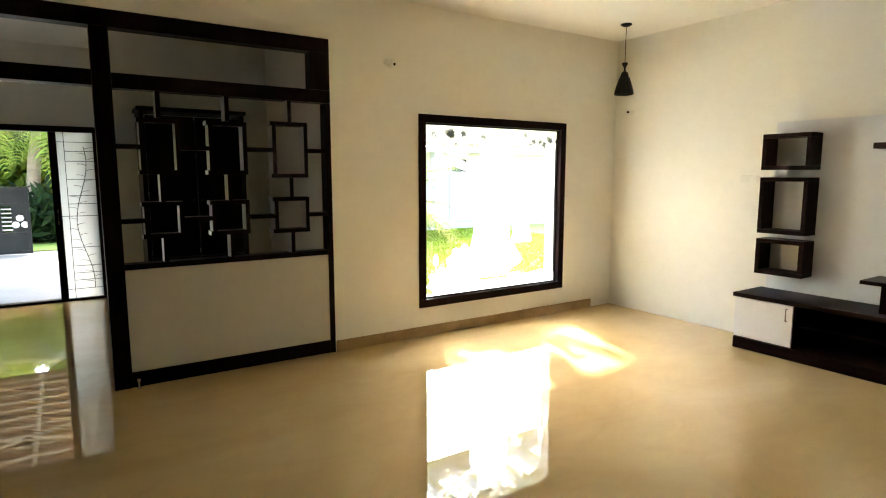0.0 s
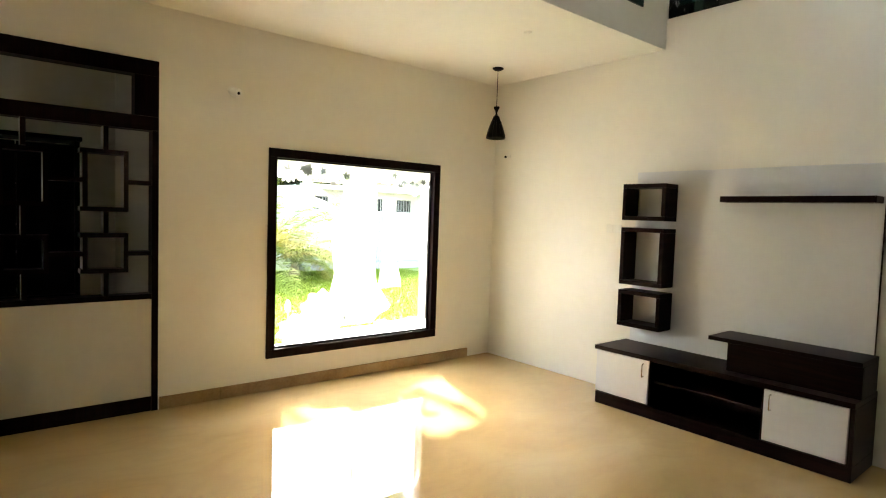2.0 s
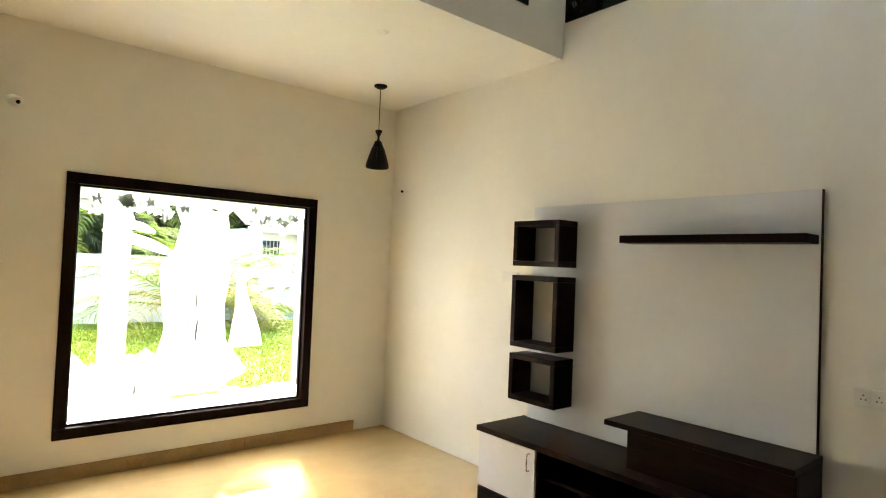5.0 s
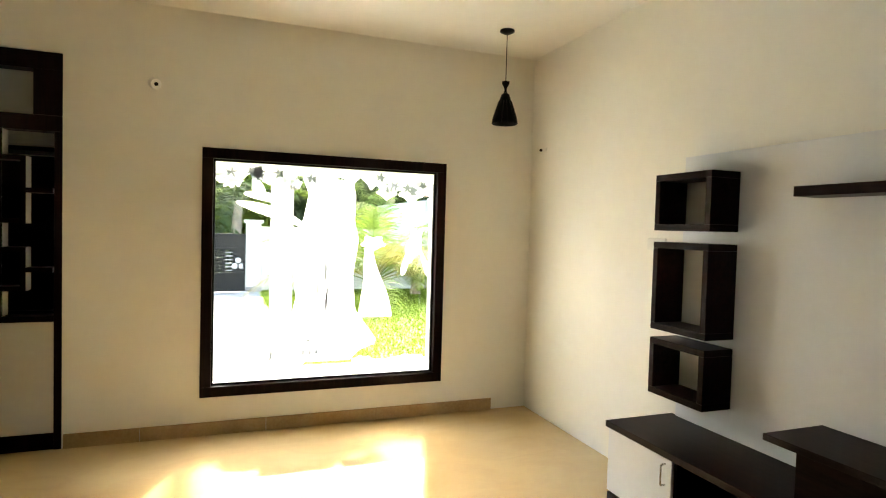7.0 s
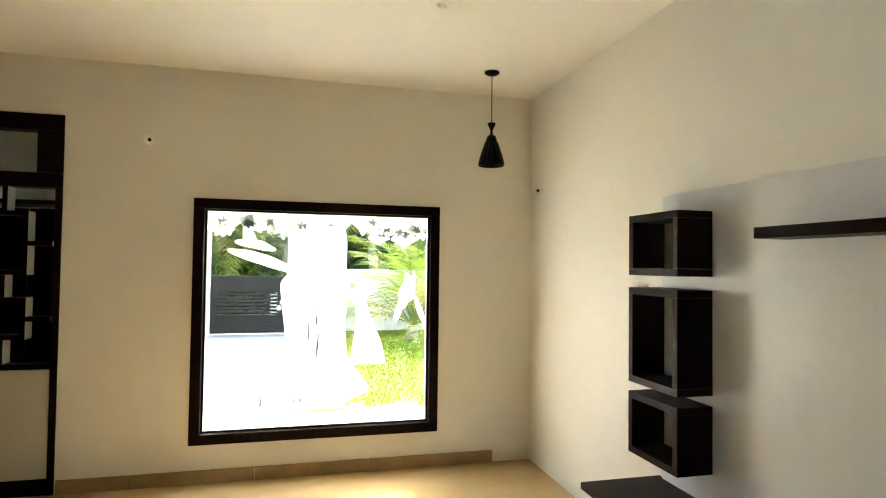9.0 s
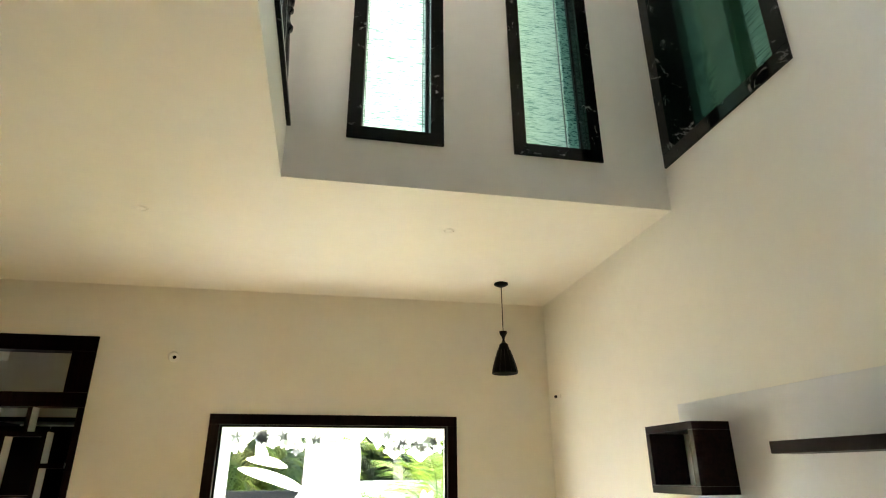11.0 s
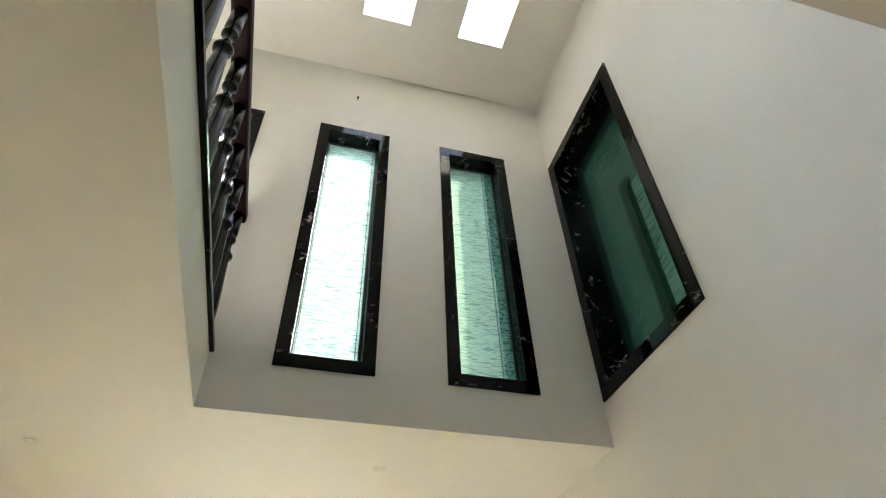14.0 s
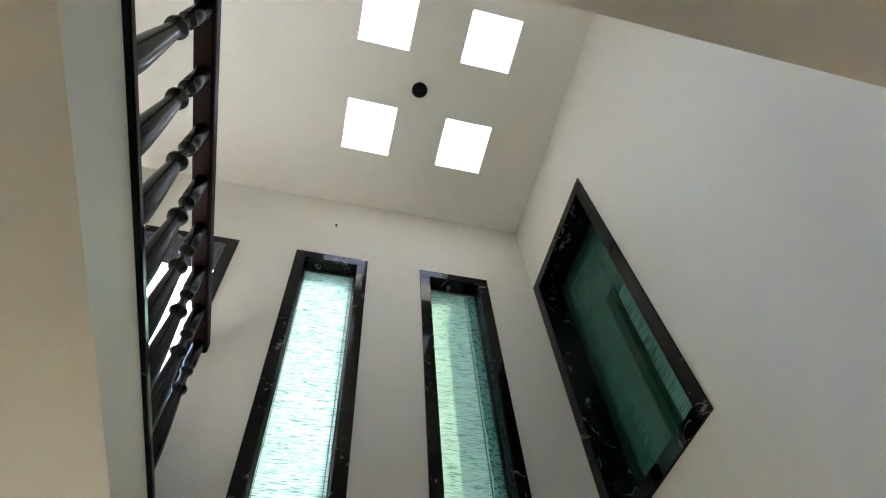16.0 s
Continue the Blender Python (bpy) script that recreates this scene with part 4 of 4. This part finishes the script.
# boundary wall, gate and pillars
solid("verge", (-14, 3.7), (16.0, 19.0), (GZ - 0.03, GZ), [], M_LAWN, "grassy roadside verge beyond the gate", "grass")
wall_b = solid("boundary_wall", (3.8, 8.3), (15.75, 15.95), (GZ - 0.03, 1.5), [], M_OUT, "white plastered boundary wall", "wall")
wall_c = solid("boundary_wall_west", (-12, -4.2), (15.75, 15.95), (GZ - 0.03, 1.5), [], M_OUT, "white plastered boundary wall", "wall")


def pillar(x, y, w, h, label):
    p = thing("pillar", (x, y, GZ - 0.02), label, "pillar")
    part("shaft", box((-w / 2, -w / 2, 0), (w / 2, w / 2, h), 0.01), M_OUT, p)
    part("cap", box((-w / 2 - 0.05, -w / 2 - 0.05, h + 0.0005), (w / 2 + 0.05, w / 2 + 0.05, h + 0.08), 0.01), M_OUT, p)
    part("plinth", box((-w / 2 - 0.03, -w / 2 - 0.03, 0), (w / 2 + 0.03, w / 2 + 0.03, 0.15), 0.01), M_OUT_GREY, p)


pillar(3.62, 15.6, 0.36, 1.75, "white gate pillar beside the driveway")
pillar(-3.9, 15.6, 0.36, 1.75, "white gate pillar beside the driveway")
pillar(3.60, 7.2, 0.24, 2.98, "slim white pillar under the pergola beam")
pergola = thing("pergola", (4.2, Y_WIN + T, 2.905), "white pergola beam and rafters outside the garden window", "pergola")
part("beam", box((-1.9, 2.12, 0.0), (3.4, 2.36, 0.24), 0.008), M_OUT, pergola)
for k in range(9):
    part("rafter", box((-1.75 + 0.6 * k, 0.002, 0.04), (-1.63 + 0.6 * k, 2.119, 0.22), 0.006), M_OUT, pergola)


def gate(x0, x1, y, label):
    g = thing("gate", ((x0 + x1) / 2, y, GZ + 0.04), label, "gate", "entrance gate leaves")
    hw, hh = (x1 - x0) / 2, 1.42
    for x in (-hw, hw - 0.06):
        part("stile", box((x, -0.03, 0), (x + 0.06, 0.03, hh), 0.004), M_GATE, g)
    for z in (0.0, 0.40, 1.02, hh - 0.06):
        part("rail", box((-hw + 0.0605, -0.028, z), (hw - 0.0605, 0.028, z + 0.06), 0.004), M_GATE, g)
    part("sheet", box((-hw + 0.061, -0.008, 0.061), (hw - 0.061, 0.008, 0.399)), M_GATE, g)
    part("sheet", box((-hw + 0.061, -0.008, 1.081), (hw - 0.061, 0.008, hh - 0.061)), M_GATE, g)
    for k in range(6):
        z = 0.50 + 0.088 * k
        part("slat", box((-hw + 0.061, -0.012, z), (hw * 0.45, 0.012, z + 0.055), 0.003), M_GATE, g)
    part("mullion", box((hw * 0.45 + 0.001, -0.026, 0.461), (hw * 0.45 + 0.05, 0.026, 1.019), 0.003), M_GATE, g)
    for k in range(6):
        z = 0.50 + 0.088 * k
        part("slat", box((hw * 0.45 + 0.051, -0.012, z), (hw * 0.68, 0.012, z + 0.03), 0.003), M_OUT_GREY, g)
    part("flower_panel", box((hw * 0.68 + 0.001, -0.01, 0.461), (hw - 0.061, 0.01, 1.019)), M_GATE, g)
    for k in range(3):
        part("flower", turned([(0.075, 0.0), (0.05, 0.012), (0.015, 0.02)], 7), M_OUT, g).matrix_basis = pose(hw * 0.82 + (k - 1) * 0.08, -0.011, 0.62 + 0.14 * (k % 2), 90, 0, 0)


gate(1.55, 3.42, 15.2, "dark grey steel driveway gate with slats")
gate(-2.6, -0.62, 15.2, "dark grey steel driveway gate with slats")

# porch with a panelled ceiling
porch = thing("porch_roof", (-1.5, 11.6, 2.72), "brown panelled porch ceiling with cream strips", "porch roof")
part("slab", box((-3.0, -2.88, 0.03), (3.1, 3.45, 0.2)), M_OUT, porch)
part("lining", box((-3.0, -2.88, 0.0), (3.1, 3.45, 0.029)), M_PORCH, porch, "brown lining boards")
for k in range(13):
    yy = -2.6 + 0.46 * k
    part("strip", box((-2.95, yy, -0.02), (3.05, yy + 0.09, -0.0005), 0.002), M_STRIP, porch)
for k in range(5):
    xx = -2.6 + 1.15 * k
    part("strip", box((xx, -2.85, -0.045), (xx + 0.06, 3.4, -0.021), 0.002), M_STRIP, porch)
for x0, turn in ((0.2, 28), (1.4, -24), (-0.9, 32)):
    o = part("strip", box((-1.5, -0.05, -0.07), (1.5, 0.05, -0.046), 0.002), M_STRIP, porch)
    o.matrix_basis = pose(x0, -0.8, 0, 0, 0, turn)
for x in (-4.35, 1.45):
    part("column", box((x + 1.5 - 0.12, 3.16, -2.86), (x + 1.5 + 0.12, 3.4, -0.046), 0.006), M_OUT, porch)

# neighbouring white house with a tiled roof
HX0, HX1, HY0, HY1 = 8.3, 17.5, 15.9, 21.5
house = thing("outhouse", ((HX0 + HX1) / 2, HY0, GZ - 0.03), "white garden house with clay tiled roof", "house")
hx = (HX1 - HX0) / 2
part("wall", box((-hx, 0, 0), (hx, HY1 - HY0, 2.55)), M_OUT, house)
part("step", box((-hx, -0.7, 0), (hx, -0.001, 0.22), 0.01), M_OUT_GREY, house)
for x in (-hx + 0.15, -hx + 1.6, -hx + 4.4):
    part("column", box((x - 0.14, -0.55, 0.221), (x + 0.14, -0.27, 2.45), 0.008), M_OUT, house)
part("eave_beam", box((-hx, -0.6, 2.451), (hx, -0.22, 2.6), 0.006), M_OUT, house)
for x in (-hx + 0.75, -hx + 2.75, -hx + 3.9):
    part("vent_window", box((x - 0.28, -0.03, 1.85), (x + 0.28, -0.001, 2.25), 0.004), M_GATE, house, "dark barred ventilator")
    for k in range(5):
        part("vent_bar", box((x - 0.24 + 0.11 * k, -0.04, 1.86), (x - 0.22 + 0.11 * k, -0.031, 2.24)), M_OUT_GREY, house)
part("door", box((-hx + 2.35, -0.03, 0.221), (-hx + 3.15, -0.001, 1.78), 0.004), M_OUT_GREY, house, "pale grey plank door")
slope = 0.42
bm = box((-hx - 0.3, -0.8, 2.62), (hx + 0.3, 3.6, 2.70))
for v in bm.verts:
    v.co.z += (v.co.y + 0.8) * slope
part("roof", bm, M_TILE, house, "clay tiled roof slope")
tile = None
for r in range(7):
    for c in range(34):
        y, x = -0.85 + 0.36 * r, -hx - 0.25 + 0.27 * c
        if tile is None:
            tb = bmesh.new()
            vs = []
            for yy in (0, 0.4):
                vs.append([tb.verts.new((0.13 * math.cos(a), yy, 0.06 * math.sin(a) + yy * slope)) for a in (math.pi * q / 5 for q in range(6))])
            for q in range(5):
                tb.faces.new((vs[0][q], vs[0][q + 1], vs[1][q + 1], vs[1][q]))
            tile = part("roof_tile", tb, M_TILE, house)
            o = tile
        else:
            o = new("roof_tile", tile.data)
            o.parent = house
        o.location = (x + 0.13, y, 2.70 + (y + 0.8) * slope)

# grey wall added outside to block the sky behind the broad upper window
solid("sky_block_wall", (9.5, 9.7), (-6, 8.0), (GZ - 0.03, 15.0), [], M_OUT_GREY, "tall grey wall added outside to darken the upper window", "wall")
